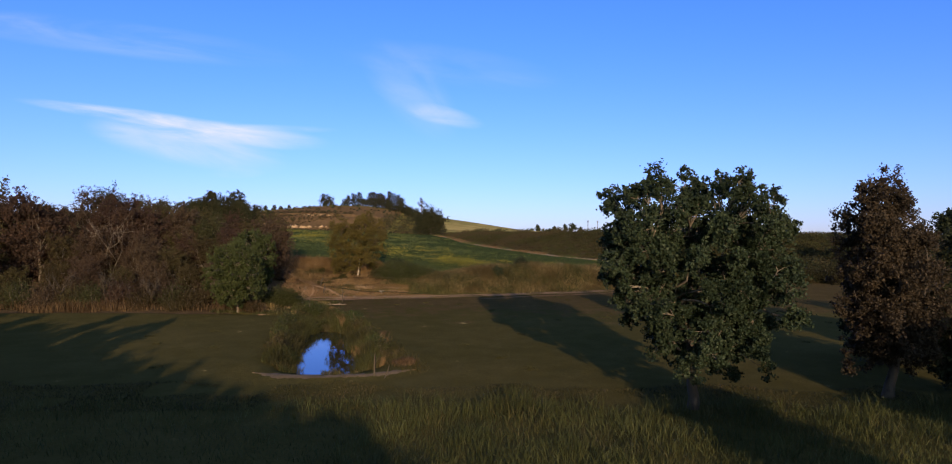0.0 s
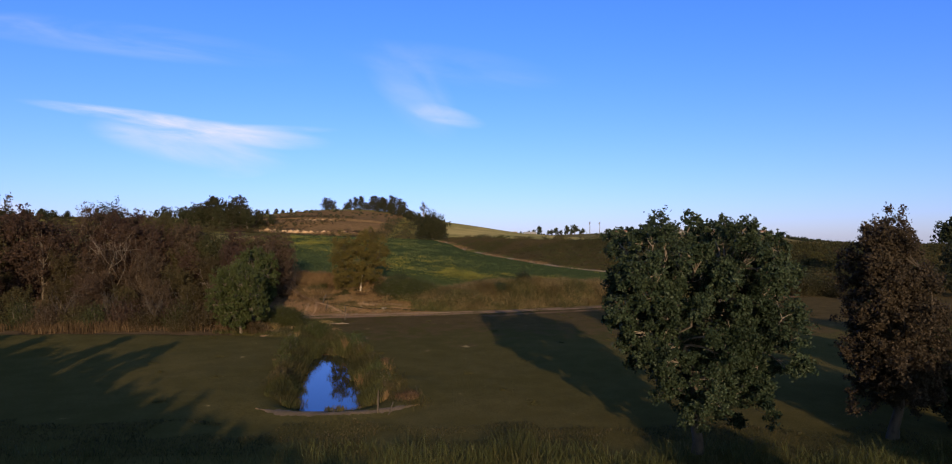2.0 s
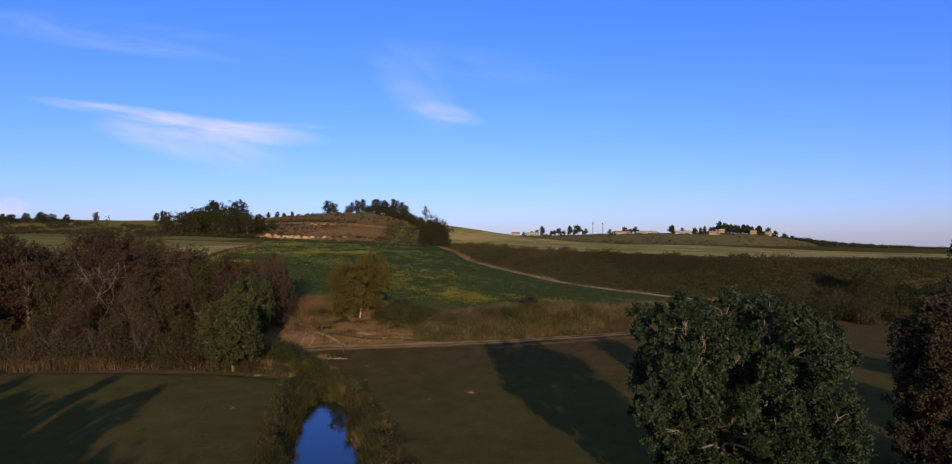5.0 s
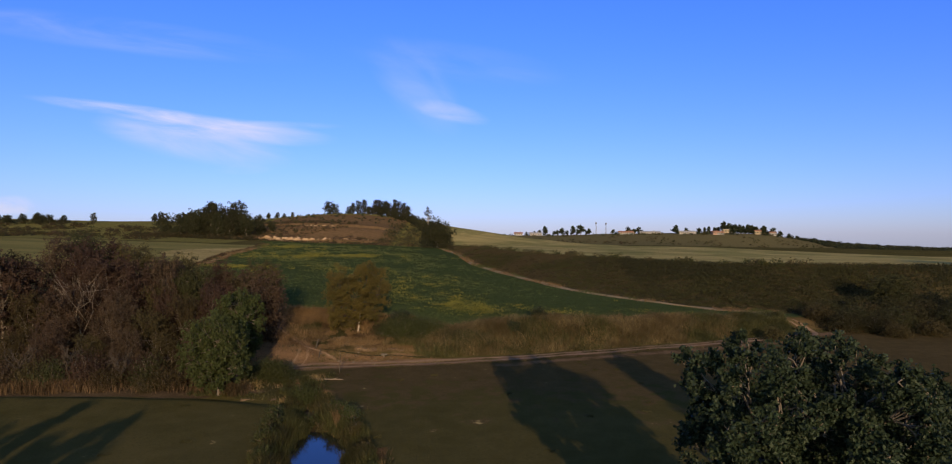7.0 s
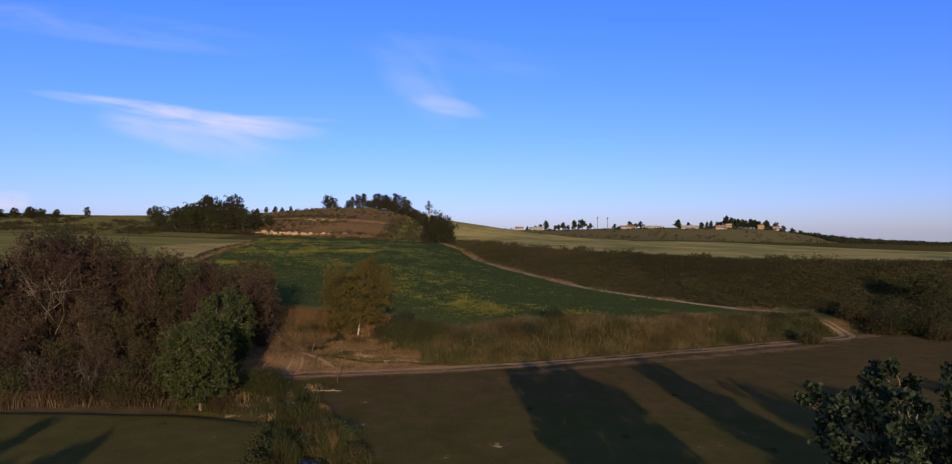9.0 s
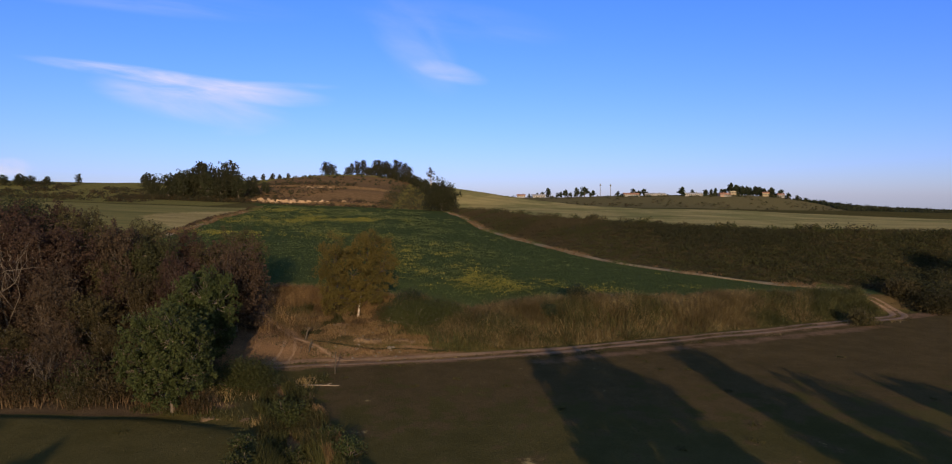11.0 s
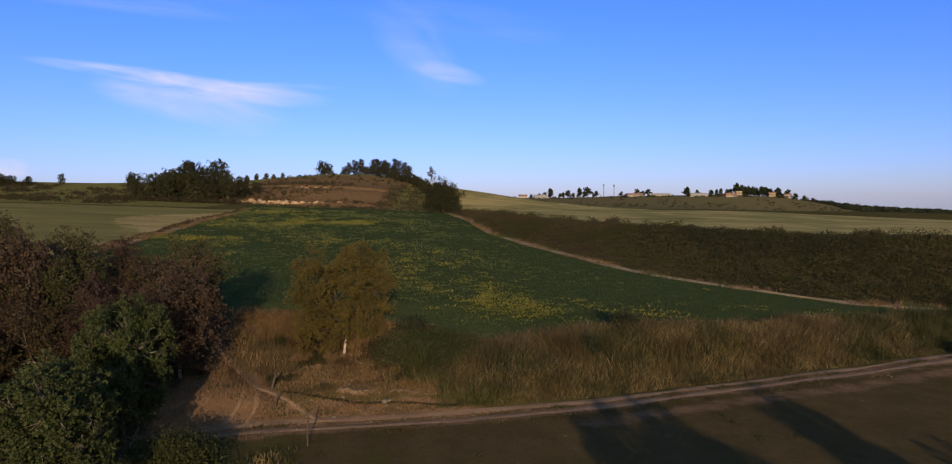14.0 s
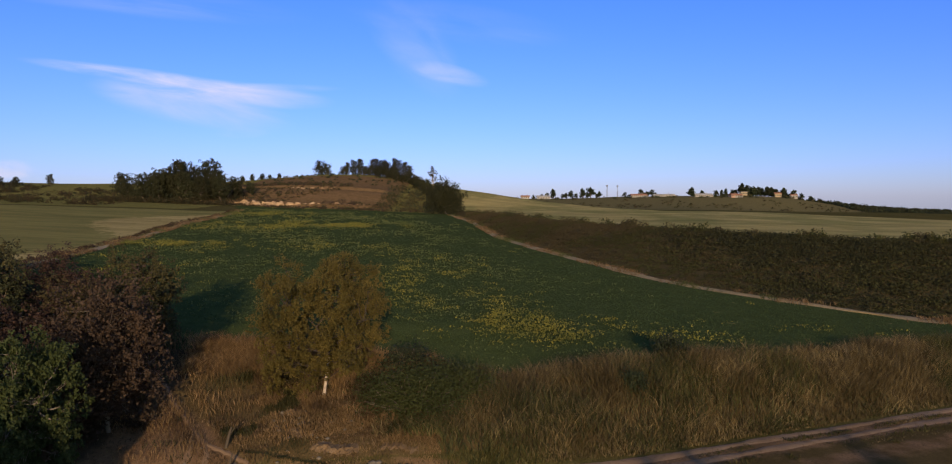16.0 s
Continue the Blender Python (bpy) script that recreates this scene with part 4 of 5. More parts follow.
# ---- posts, log and stones ----
def wooden_post(name, label, base, height, lean, radius=0.07, mat=dead_wood, stub=True):
    rng = np.random.default_rng(int(abs(base[0] * 10)))
    root = new(name)
    root.location = (base[0], base[1], float(ground_z(*base)) - 0.2)
    tagged(root, label, "post")
    h = Heap()
    p = np.stack([np.linspace(0, lean[0], 6), np.linspace(0, lean[1], 6), np.linspace(0, height + 0.2, 6)], 1)
    p[1:-1, :2] += rng.normal(0, 0.02, (4, 2))
    h.add(*tube(p, radius * np.array([1.2, 1.05, 1.0, 0.95, 0.85, 0.45]), 7))
    child("shaft", h.mesh("shaft", [mat], True), root)
    if stub:
        h = Heap()
        h.add(*tube(limb_path(p[3], p[3] + np.array((0.35, 0.1, 0.45)), rng, 0.1, 4), radius * np.linspace(0.5, 0.2, 4), 5))
        child("stub", h.mesh("stub", [mat], True), root)
    return root


wooden_post("fence_post", "weathered wooden post on the pond's earth rim", (-6.2, 40.3), 1.35, (0.03, 0.0), 0.05)
wooden_post("fence_post", "thin leaning stick beside a weathered post", (-5.6, 40.1), 0.8, (0.35, 0.0), 0.03, stub=False)
wooden_post("tree_stump", "broken dead trunk standing beside the farm track", (-16.4, 80.8), 1.9, (0.12, 0.0), 0.05)
wooden_post("tree_stump", "short broken stump on the dirt slope", (-20.7, 87.5), 1.1, (0.35, 0.1), 0.09)
wooden_post("fence_post", "short weathered stake on the dirt slope", (-19.9, 85.7), 1.2, (0.3, 0.0), 0.06)
lg = new("log")
lg.location = (-16.6, 77.2, float(ground_z(-16.6, 77.2)) + 0.08)
tagged(lg, "bleached fallen log lying in the grass", "log")
h = Heap()
h.add(*tube([(-1.5, 0.1, 0), (-0.8, 0.0, 0.02), (0, 0.03, 0.0), (0.8, -0.05, 0.02), (1.4, -0.12, 0.03)], [0.06, 0.07, 0.06, 0.05, 0.025], 8))
child("trunk", h.mesh("trunk", [mid_bark], True), lg)
h = Heap()
h.add(*tube([(0.4, 0, 0.04), (0.6, 0.14, 0.1), (0.75, 0.22, 0.14)], [0.05, 0.04, 0.015], 6))
child("stub", h.mesh("stub", [mid_bark], True), lg)


def rough_stone(seed, r):
    rng = np.random.default_rng(seed)
    bm = bmesh.new()
    bmesh.ops.create_icosphere(bm, subdivisions=2, radius=r)
    for vtx in bm.verts:
        vtx.co *= 1 + 0.25 * noise.noise(vtx.co * (1.6 / r) + Vector((seed, 0, 0)))
        vtx.co.z *= 0.65
    me = bpy.data.meshes.new("stone")
    bm.to_mesh(me)
    bm.free()
    me.materials.append(stone)
    return me


rng = np.random.default_rng(91)
stone_meshes = [rough_stone(s, 0.16) for s in (1, 2, 3)]
spread = [(-12.6, 87.05), (-12.3, 87.15)] + [(rng.uniform(-19.2, -17.2), rng.uniform(88.4, 92.2)) for _ in range(18)] + [(-14.1 + rng.normal(0, 0.5), 92.8 + rng.normal(0, 0.5)) for _ in range(5)] + [(-13.6 + rng.normal(0, 1.6), 86.0 + rng.normal(0, 0.9)) for _ in range(16)] + [(-20 + rng.normal(0, 2.5), 86.5 + rng.normal(0, 2.0)) for _ in range(12)] + [(-15.5 + rng.normal(0, 0.8), 89.5 + rng.normal(0, 1.2)) for _ in range(14)]
for i, (x, y) in enumerate(spread):
    ob = new("stone", stone_meshes[i % 3])
    s = rng.uniform(0.25, 0.9) if i > 1 else 1.6 - 0.5 * i
    ob.matrix_basis = pose(x, y, float(ground_z(x, y)) + 0.03 * s, 0, 0, rng.uniform(0, 360)) @ Matrix.Scale(s, 4)
    tagged(ob, "pale weathered field stone on bare soil", "stone", "field stones")


def soil_scarp(label, x0, x1, y0, slant, tall, seed):
    """A small crumbling face where the bank has slipped: lumps and hollows under a ragged lip."""
    rng = np.random.default_rng(seed)
    xs = np.arange(x0, x1, 0.1)
    fade = np.minimum(1, np.minimum(xs - x0, x1 - xs) / 0.7)
    yy = y0 + slant * (xs - x0) + 0.12 * np.sin(xs * 3.1) + 0.07 * np.sin(xs * 7.7)
    rows = [np.stack([xs, yy - 0.35, ground_z(xs, yy - 0.35) - 0.04], 1)]
    for t in (0.1, 0.35, 0.6, 0.85, 1.0):
        jut = rng.normal(0, 0.05, len(xs))
        rows.append(np.stack([xs + rng.normal(0, 0.02, len(xs)), yy - 0.22 + 0.3 * t + jut, ground_z(xs, yy - 0.35) + t * tall * fade * rng.uniform(0.7, 1.1, len(xs))], 1))
    rows.append(np.stack([xs, yy + 0.9, ground_z(xs, yy + 0.9) - 0.05], 1))
    n = len(xs)
    f = [(k * n + i, k * n + i + 1, (k + 1) * n + i + 1, (k + 1) * n + i) for k in range(len(rows) - 1) for i in range(n - 1)]
    return tagged(new("soil_scarp", mesh_of("soil_scarp", np.concatenate(rows), f, [scarp_soil])), label, "bank", kind="structure")


soil_scarp("pale slipped soil face at the bank's foot", -16.5, -13.2, 87.7, 0.02, 0.42, 95)
soil_scarp("small crumbling soil face on the grassy slope", -19.0, -17.5, 91.7, -0.25, 0.32, 96)
soil_scarp("small crumbling soil face on the grassy slope", -18.0, -16.7, 89.3, -0.3, 0.3, 97)
soil_scarp("pale crumbling face along the ditch's bank", -25.2, -21.2, 71.0, -0.28, 0.16, 99)
soil_scarp("pale crumbling face along the ditch's bank", -20.9, -19.2, 69.9, -0.4, 0.14, 100)
soil_scarp("dark slipped soil face at the bank's foot", -12.9, -9.6, 88.1, 0.05, 0.22, 98)


# ---- grasses, reeds and crops ----
def stuff(name, v, f, mats, label, category, index=None):
    return tagged(new(name, mesh_of(name, v, f, mats, index)), label, category, kind="stuff")


rng = np.random.default_rng(101)


def patchy(x, y, scale, seed):
    """Slow noise between 0 and 1 over the plan."""
    out = np.zeros(len(x))
    r2 = np.random.default_rng(seed)
    for k in range(7):
        a, f = r2.uniform(0, 2 * np.pi), scale * r2.uniform(0.5, 2.2)
        out += np.sin((x * math.cos(a) + y * math.sin(a)) * f + r2.uniform(0, 6.28))
    return 1 / (1 + np.exp(-out * 0.9))


def scatter(n, x0, x1, y0, y1):
    return rng.uniform(x0, x1, n), rng.uniform(y0, y1, n)


# tall grass in front of the meadow
x, y = scatter(80000, -34, 40, 17, 38.6)
keep = (patchy(x, y, 0.5, 3) > 0.06) & (y < 34.0 + 0.9 * np.sin(x * 0.6) - 0.03 * x) & (np.abs(x) < 6 + y) & (rng.uniform(size=len(x)) < 0.4 + 0.6 * smooth((x + 9) / 6))
x, y = x[keep], y[keep]
stuff("tall_grass", *blades(on_ground(x, y), (0.24 + 0.46 * patchy(x, y, 0.9, 4)) * (0.6 + 0.4 * smooth((x + 9) / 6)) * (1 + 0.75 * smooth((y - 30.5) / 2.5)), 0.026, rng, 0.9), [blade_green, blade_pond], "tall uncut green grass at the meadow's edge", "grass", np.tile((patchy(x, y, 0.8, 44) + rng.uniform(-0.3, 0.3, len(x)) > 0.8).astype(int), 3))
# lower rank grass behind it
x, y = scatter(36000, -30, 36, 33, 39.2)
keep = (y < 38.2 + 0.7 * np.sin(x * 0.6) - 0.03 * x) & (patchy(x, y, 0.8, 45) > 0.2)
x, y = x[keep], y[keep]
stuff("rank_grass", *blades(on_ground(x, y), 0.06 + 0.10 * patchy(x, y, 1.1, 46), 0.03, rng, 1.0), [blade_pond], "low rank grass behind the tall stand", "grass")
# sparse tufts over the mown meadow
x, y = scatter(1500, -45, 46, 40, 100)
keep = (y < track_y(x) - 1.5) & (patchy(x, y, 0.25, 5) > 0.55) & (np.abs(x - pond_x(y)) > pond_half(y) + 1.5)
x, y = x[keep], y[keep]
tx0, ty0 = scatter(60, -30, 42, 42, 92)
x = np.concatenate([x, np.repeat(tx0, 55) + rng.normal(0, 0.22, 3300)])
y = np.concatenate([y, np.repeat(ty0, 55) + rng.normal(0, 0.22, 3300)])
keep = (y < track_y(x) - 1.5) & (np.abs(x - pond_x(y)) > pond_half(y) + 2)
x, y = x[keep], y[keep]
stuff("meadow_tufts", *blades(on_ground(x, y), 0.10, 0.05, rng, 1.3), [blade_meadow], "short tufts of grass in the mown meadow", "grass")
# reeds and rank grass round the pond
x, y = scatter(150000, -24, -3, 40.2, 78)
out = np.abs(x - pond_x(y)) - pond_half(y)
reach = np.interp(y, [40, 44, 50, 58, 66, 78], [1.0, 2.2, 2.4, 2.4, 2.2, 1.3]) * (0.75 + 0.5 * patchy(x, y, 0.6, 6))
keep = (out > np.where(x > pond_x(y), -0.45, -0.12)) & (out < reach) & (ground_z(x, y) > WATER - 0.75) & ((y > 42.0) | (patchy(x, y, 1.2, 8) > 0.5)) & ((out > 0.1) | (patchy(x, y, 1.3, 80) > 0.45))
x, y, out = x[keep], y[keep], out[keep]
hgt = (0.5 + 0.85 * patchy(x, y, 0.9, 7)) * np.interp(out, [0, 0.9, 2.6], [1.0, 1.0, 0.45]) * np.interp(y, [41.6, 43.0, 48, 58, 65, 72], [0.45, 0.8, 0.95, 1.0, 0.85, 0.6])
stuff("pond_reeds", *blades(on_ground(x, y), hgt, 0.036, rng, 0.6), [blade_pond, blade_dry, blade_green], "green and straw reeds ringing the pond", "reeds", np.tile(np.where(patchy(x, y, 1.1, 71) + 0.45 * (out > 1.9) * (x > pond_x(y)) + 0.2 * (out > 2) > 0.8 + 0.14 * smooth((y - 54) / 8) + 0.3 * (x < pond_x(y) + 1.5), 1, np.where(patchy(x, y, 0.8, 72) > 0.6, 2, 0)), 3))
s = rng.uniform(0, 1, 3600)
x, y = np.interp(s, [0, 0.35, 1], [-3.9, -5.4, -8.6]) + rng.normal(0, 0.42, 3600), np.interp(s, [0, 0.35, 1], [42.2, 45.5, 56.0]) + rng.normal(0, 0.5, 3600)
stuff("pond_straw", *blades(on_ground(x, y), 0.36 * (0.4 + patchy(x, y, 1.5, 91)), 0.04, rng, 1.3), [blade_reed, blade_pond], "flattened dry straw beside the pond", "straw", np.tile((patchy(x, y, 1.3, 92) > 0.5).astype(int), 3))
POND_BUSH = make_bush("pond_bush", "low olive bush among the reeds of the pond", (-14.4, 47.5), 1.0, 1.5, 650, 0.115, leaf_olive, 63, "pond bushes")
POND_GREEN = make_bush("pond_bush", "low green bush among the reeds of the pond", (-6.9, 48.6), 1.1, 1.6, 650, 0.115, leaf_green, 64, "pond bushes")
for bx, by, s in ((-15.2, 50.5, 0.9), (-16.0, 54.5, 1.0), (-17.0, 58.5, 1.1), (-17.6, 62.0, 1.1), (-18.4, 65.0, 0.9), (-8.0, 52.0, 0.9), (-9.3, 56.5, 1.0), (-10.6, 60.5, 1.0), (-11.8, 64.0, 1.1), (-13.8, 66.5, 1.0), (-6.6, 46.4, 0.7), (-13.2, 46.0, 0.7), (-15.4, 64.6, 1.1), (-14.2, 63.6, 1.0)):
    put(POND_BUSH if (bx * 7 + by) % 3 < 1.6 else POND_GREEN, bx, by, bx * 40, s, 0.08)
# reeds on the bank between track and crop
x, y = scatter(400000, -13, 60, 84, 120)
w = (y - track_y(x) - 1.3) / (edge_y(x) - track_y(x) - 1.3)
keep = (x < 45.5) & (w > 0.0) & (w < 1.08) & (rng.uniform(size=len(x)) < 0.35 + patchy(x, y, 0.8, 9)) & ((x > -9) | (w > 0.25)) & ~(np.hypot((x + 11.3) / 3, (y - 92.2) / 2.6) < 0.8)
x, y, w = x[keep], y[keep], w[keep]
hgt = np.interp(w, [0, 0.2, 0.5, 1.05], [0.3, 0.9, 1.35, 1.1]) * (0.45 + 0.6 * patchy(x, y, 0.7, 10) + 0.5 * patchy(x, y, 2.6, 47)) * np.interp(x, [-12, -2], [0.75, 1.0])
stuff("bank_reeds", *blades(on_ground(x, y), hgt * 0.82, 0.036, rng, 1.2, (-0.1, 0.0)), [blade_reed, blade_pond], "dense dry brown reeds on the bank above the track", "reeds", np.tile((patchy(x, y, 0.5, 73) + 0.35 * rng.uniform(-1, 1, len(x)) + 0.45 * smooth((-2 - x) / 6) + 0.85 * smooth((x - 24) / 14) > 0.84).astype(int), 3))
# dry grass on the slope under the golden tree
x, y = scatter(170000, -30, -9, 84, 102)
w = (y - track_y(x) - 1.2) / (edge_y(x) - track_y(x) - 1.2)
bare = np.interp(x, [-28, -25, -21, -17], [0.08, 0.18, 0.45, 0.9]) * np.interp(w, [0.0, 0.25, 0.6], [0.35, 0.8, 1.0])
trod = np.exp(-((x + 20.9 + 0.82 * (y - 87.2)) / 0.7) ** 2) * (y > 87) + np.exp(-((x + 20.7 + 1.6 * (y - 87.2)) / 0.6) ** 2) * (y < 87.5)
chance = bare * (0.15 + 0.95 * patchy(x, y, 0.9, 12)) * np.clip(1 - trod, 0, 1) + 0.8 * np.clip((w - 0.78) / 0.15, 0, 1) * (x > -27)
keep = (w > 0.02) & (w < 1.1) & (rng.uniform(size=len(x)) < 0.95 * chance)
x, y, w = x[keep], y[keep], w[keep]
stuff("dry_grass", *blades(on_ground(x, y), np.interp(w, [0, 0.7, 0.85, 1], [0.18, 0.38, 0.85, 1.05]) * (0.5 + 1.0 * patchy(x, y, 1.1, 13)), 0.034, rng, 0.9), [blade_dry, blade_reed, blade_pond], "dry straw-coloured grass on the slope", "grass", np.tile(np.where((w > 0.80) | (patchy(x, y, 1.4, 76) > 0.45), 0, np.where(patchy(x, y, 0.8, 75) > 0.7, 2, 1)), 3))
# short dry grass on the track's crown and verges
s = rng.uniform(0, 1, 14000)
k = (s * (len(tx) - 1)).astype(int)
off = np.where(rng.uniform(size=len(s)) < 0.35, rng.normal(0, 0.16, len(s)), np.sign(rng.uniform(-1, 1, len(s))) * (1.15 + np.abs(rng.normal(0, 0.5, len(s)))))
x, y = tx[k] - tdy[k] / tl[k] * off + rng.normal(0, 0.15, len(s)), ty_s[k] + tdx[k] / tl[k] * off + rng.normal(0, 0.06, len(s))
keep = patchy(x, y, 0.7, 48) > 0.35
x, y = x[keep], y[keep]
stuff("verge_grass", *blades(on_ground(x, y), 0.06 + 0.12 * patchy(x, y, 1.2, 49), 0.045, rng, 1.0), [blade_meadow, blade_reed], "short dry grass on the crown and verges of the track", "grass", np.tile((patchy(x, y, 0.9, 50) > 0.6).astype(int), 3))
# rank brown grass about the ditch and the bramble mound
x, y = scatter(26000, -29, -16.5, 68.5, 82)
keep = (y > ditch_y(x) + 0.5) & (rng.uniform(size=len(x)) < patchy(x, y, 0.6, 81) * np.interp(x, [-29, -26, -19, -16.5], [0.5, 1.0, 1.0, 0.3])) & (np.hypot((x + 26.6) / 1.0, (y - 78) / 5) > 0.6) & (y < 79 + 1.5 * np.sin(x))
x, y = x[keep], y[keep]
stuff("ditch_grass", *blades(on_ground(x, y), 0.16 + 0.4 * patchy(x, y, 0.9, 82), 0.04, rng, 0.9), [blade_reed, blade_pond, blade_dry], "rank brown grass about the ditch and the brambles", "grass", np.tile(np.where(patchy(x, y, 0.9, 83) > 0.75, 2, np.where(patchy(x, y, 0.7, 84) > 0.55, 1, 0)), 3))
# straw along the edges of the field paths
ways_x, ways_y = np.concatenate([cx, np.repeat(left_path(ly), 2)]), np.concatenate([cy, np.repeat(ly, 2)])
k = rng.integers(0, len(ways_x), 24000)
x, y = ways_x[k] + np.sign(rng.uniform(-1, 1, len(k))) * rng.uniform(0.2, 1.25, len(k)), ways_y[k] + rng.normal(0, 0.8, len(k))
keep = patchy(x, y, 0.5, 77) > 0.3
x, y = x[keep], y[keep]
stuff("path_straw", *blades(on_ground(x, y), 0.25 + 0.35 * patchy(x, y, 0.9, 78), 0.07, rng, 1.0), [blade_dry, blade_weed], "dry straw and weeds along the field path", "straw", np.tile((patchy(x, y, 0.4, 79) > 0.7).astype(int), 3))
# straw reeds at the thicket's foot
x, y = scatter(16000, -62, -23, 70.8, 75.5)
keep = (y > ditch_y(x) + 0.3 + 0.6 * patchy(x, y, 0.7, 74)) & (rng.uniform(size=len(x)) < patchy(x, y, 0.35, 14) * np.interp(x, [-40, -30], [1.0, 0.5])) & (y < 73.2 + 2.0 * patchy(x, y, 0.3, 15))
x, y = x[keep], y[keep]
stuff("thicket_reeds", *blades(on_ground(x, y), 0.4 + 1.0 * patchy(x, y, 0.6, 16), 0.05, rng, 0.5), [blade_reed], "straw-coloured reeds at the thicket's foot", "reeds")


# the crop, thinning out with distance
def in_crop(x, y, margin=0.0):
    return (y > edge_y(x) - 0.6 + margin) & (x > left_path(y) + 1.2) & ((y < right_path(x) - 1.4) | (x < -24)) & (y < 290)


x, y = scatter(330000, -85, 46, 92, 215)
keep = in_crop(x, y) & (rng.uniform(size=len(x)) < np.interp(y, [95, 125, 160, 215], [0.7, 0.3, 0.08, 0.02]))
x, y = x[keep], y[keep]
wide = np.interp(y, [95, 130, 215], [0.07, 0.13, 0.34])
stuff("crop_plants", *blades(on_ground(x, y), np.interp(y, [95, 215], [0.08, 0.09]), wide, rng, 2.4), [blade_crop], "young green crop covering the field", "crop")
# yellow weeds in flower, in drifts
x, y = scatter(150000, -85, 46, 95, 286)
blob = np.zeros(len(x))
for bx, by, sx, sy_, p in ((-1.5, 109.0, 7.5, 4.0, 1.0), (8, 106, 9, 3, 0.35), (-9, 117, 8, 10, 0.4), (-13.5, 142, 6, 16, 0.5), (-57, 158, 9, 6, 0.7), (-44, 216, 13, 9, 0.7), (-35, 166, 14, 10, 0.3), (-60, 200, 14, 14, 0.4), (-70, 245, 14, 14, 0.4), (24, 111, 7, 2.5, 0.3), (-50, 130, 12, 14, 0.3)):
    blob += p * np.exp(-((x - bx) / sx) ** 2 - ((y - by) / sy_) ** 2)
keep = in_crop(x, y, 1.0) & (rng.uniform(size=len(x)) < 0.6 * np.clip(blob * blob * 3.2 * patchy(x, y, 0.5, 17) ** 1.5 + 0.0015, 0, 1) * np.interp(y, [100, 150, 280], [1.0, 0.75, 0.45]))
x, y = x[keep], y[keep]
n = len(x)
far = np.interp(y, [100, 160, 280], [0.25, 0.34, 0.55])
each = 11
c = np.repeat(on_ground(x, y, 0.26), each, 0) + rng.normal(size=(n * each, 3)) * np.repeat(np.stack([far * 1.4, far * 0.9, far * 0.25], 1), each, 0)
v, f = leaf_cards(c, np.repeat(far, each) * 0.62, rng, 1.0, 1.0)
stuff("flowering_weeds", v, f, [petal_yellow], "yellow-flowering weeds in drifts across the crop", "flowers")
# pale green weed heads
x, y = scatter(9500, -85, 46, 96, 270)
keep = in_crop(x, y, 1.0) & (rng.uniform(size=len(x)) < 0.85 * patchy(x, y, 0.16, 18) * smooth((26 - x - 0.25 * (y - 100)) / 26))
x, y = x[keep], y[keep]
far = np.interp(y, [100, 160, 280], [0.22, 0.32, 0.55])
c = np.repeat(on_ground(x, y, 0.2), 9, 0) + rng.normal(size=(len(x) * 9, 3)) * np.repeat(np.stack([far * 1.7, far * 0.8, far * 0.2], 1), 9, 0)
stuff("crop_weeds", *leaf_cards(c, np.repeat(far, 9) * 0.62, rng, 1.1, 1.0), [blade_weed], "pale green weed tufts in the crop", "weeds")

# scrub on the slope
x = rng.uniform(-12, 150, 13000)
w = rng.uniform(0.03, 1.03, len(x))
ry, sy = right_path(x), scrub_top(x)
y = ry + w * (sy - ry)
keep = (y > ry + 1.6) & ((x < 75) | (rng.uniform(size=len(x)) < 0.6))
x, y, w = x[keep], y[keep], w[keep]
n = len(x)
size = rng.uniform(0.4, 1.0, n) * (0.75 + 0.6 * patchy(x, y, 0.12, 21)) * np.interp(w, [0.05, 0.3, 1.0], [0.55, 1.1, 1.2]) * np.interp(x, [30, 60], [1.0, 1.25])
each = 26
e = rng.normal(size=(n * each, 3))
e /= np.linalg.norm(e, axis=1)[:, None]
e[:, 2] = np.abs(e[:, 2])
c = np.repeat(on_ground(x, y), each, 0) + e * (np.repeat(size, each) * rng.uniform(0.55, 1.05, n * each))[:, None] * np.array([1.25, 1.25, 0.5])
tone = np.repeat((patchy(x, y, 0.22, 22) + rng.uniform(-0.3, 0.3, n) > 0.62).astype(int) + 2 * ((x > 30) & (patchy(x, y, 0.1, 23) + 0.3 * rng.uniform(-1, 1, n) + 0.5 * (0.5 - w) > 0.45)).astype(int) + ((x > 24) & (rng.uniform(size=n) < 0.6)).astype(int), each)
tone = np.minimum(tone, 2)
stuff("hillside_scrub", *leaf_cards(c, np.repeat(0.15 + 0.06 * size, each), rng, 1.25, 1.2), [leaf_scrub, leaf_hill, leaf_brush], "dense olive and brown scrub on the slope", "scrub", tone)
# tangled growth at the roadside bend and along the bank's right end
x, y = scatter(2600, 44, 90, 104, 124)
keep = (y > track_y(x) - 1.5) & (y < right_path(x) + 2) & (x > 50.5)
x, y = x[keep], y[keep]
size = rng.uniform(0.5, 1.3, len(x))
e = rng.normal(size=(len(x) * 26, 3))
e /= np.linalg.norm(e, axis=1)[:, None]
e[:, 2] = np.abs(e[:, 2])
c = np.repeat(on_ground(x, y), 26, 0) + e * (np.repeat(size, 26) * rng.uniform(0.5, 1.05, len(e)))[:, None]
stuff("roadside_scrub", *leaf_cards(c, 0.2, rng), [leaf_olive], "tangled olive scrub beside the track", "scrub")

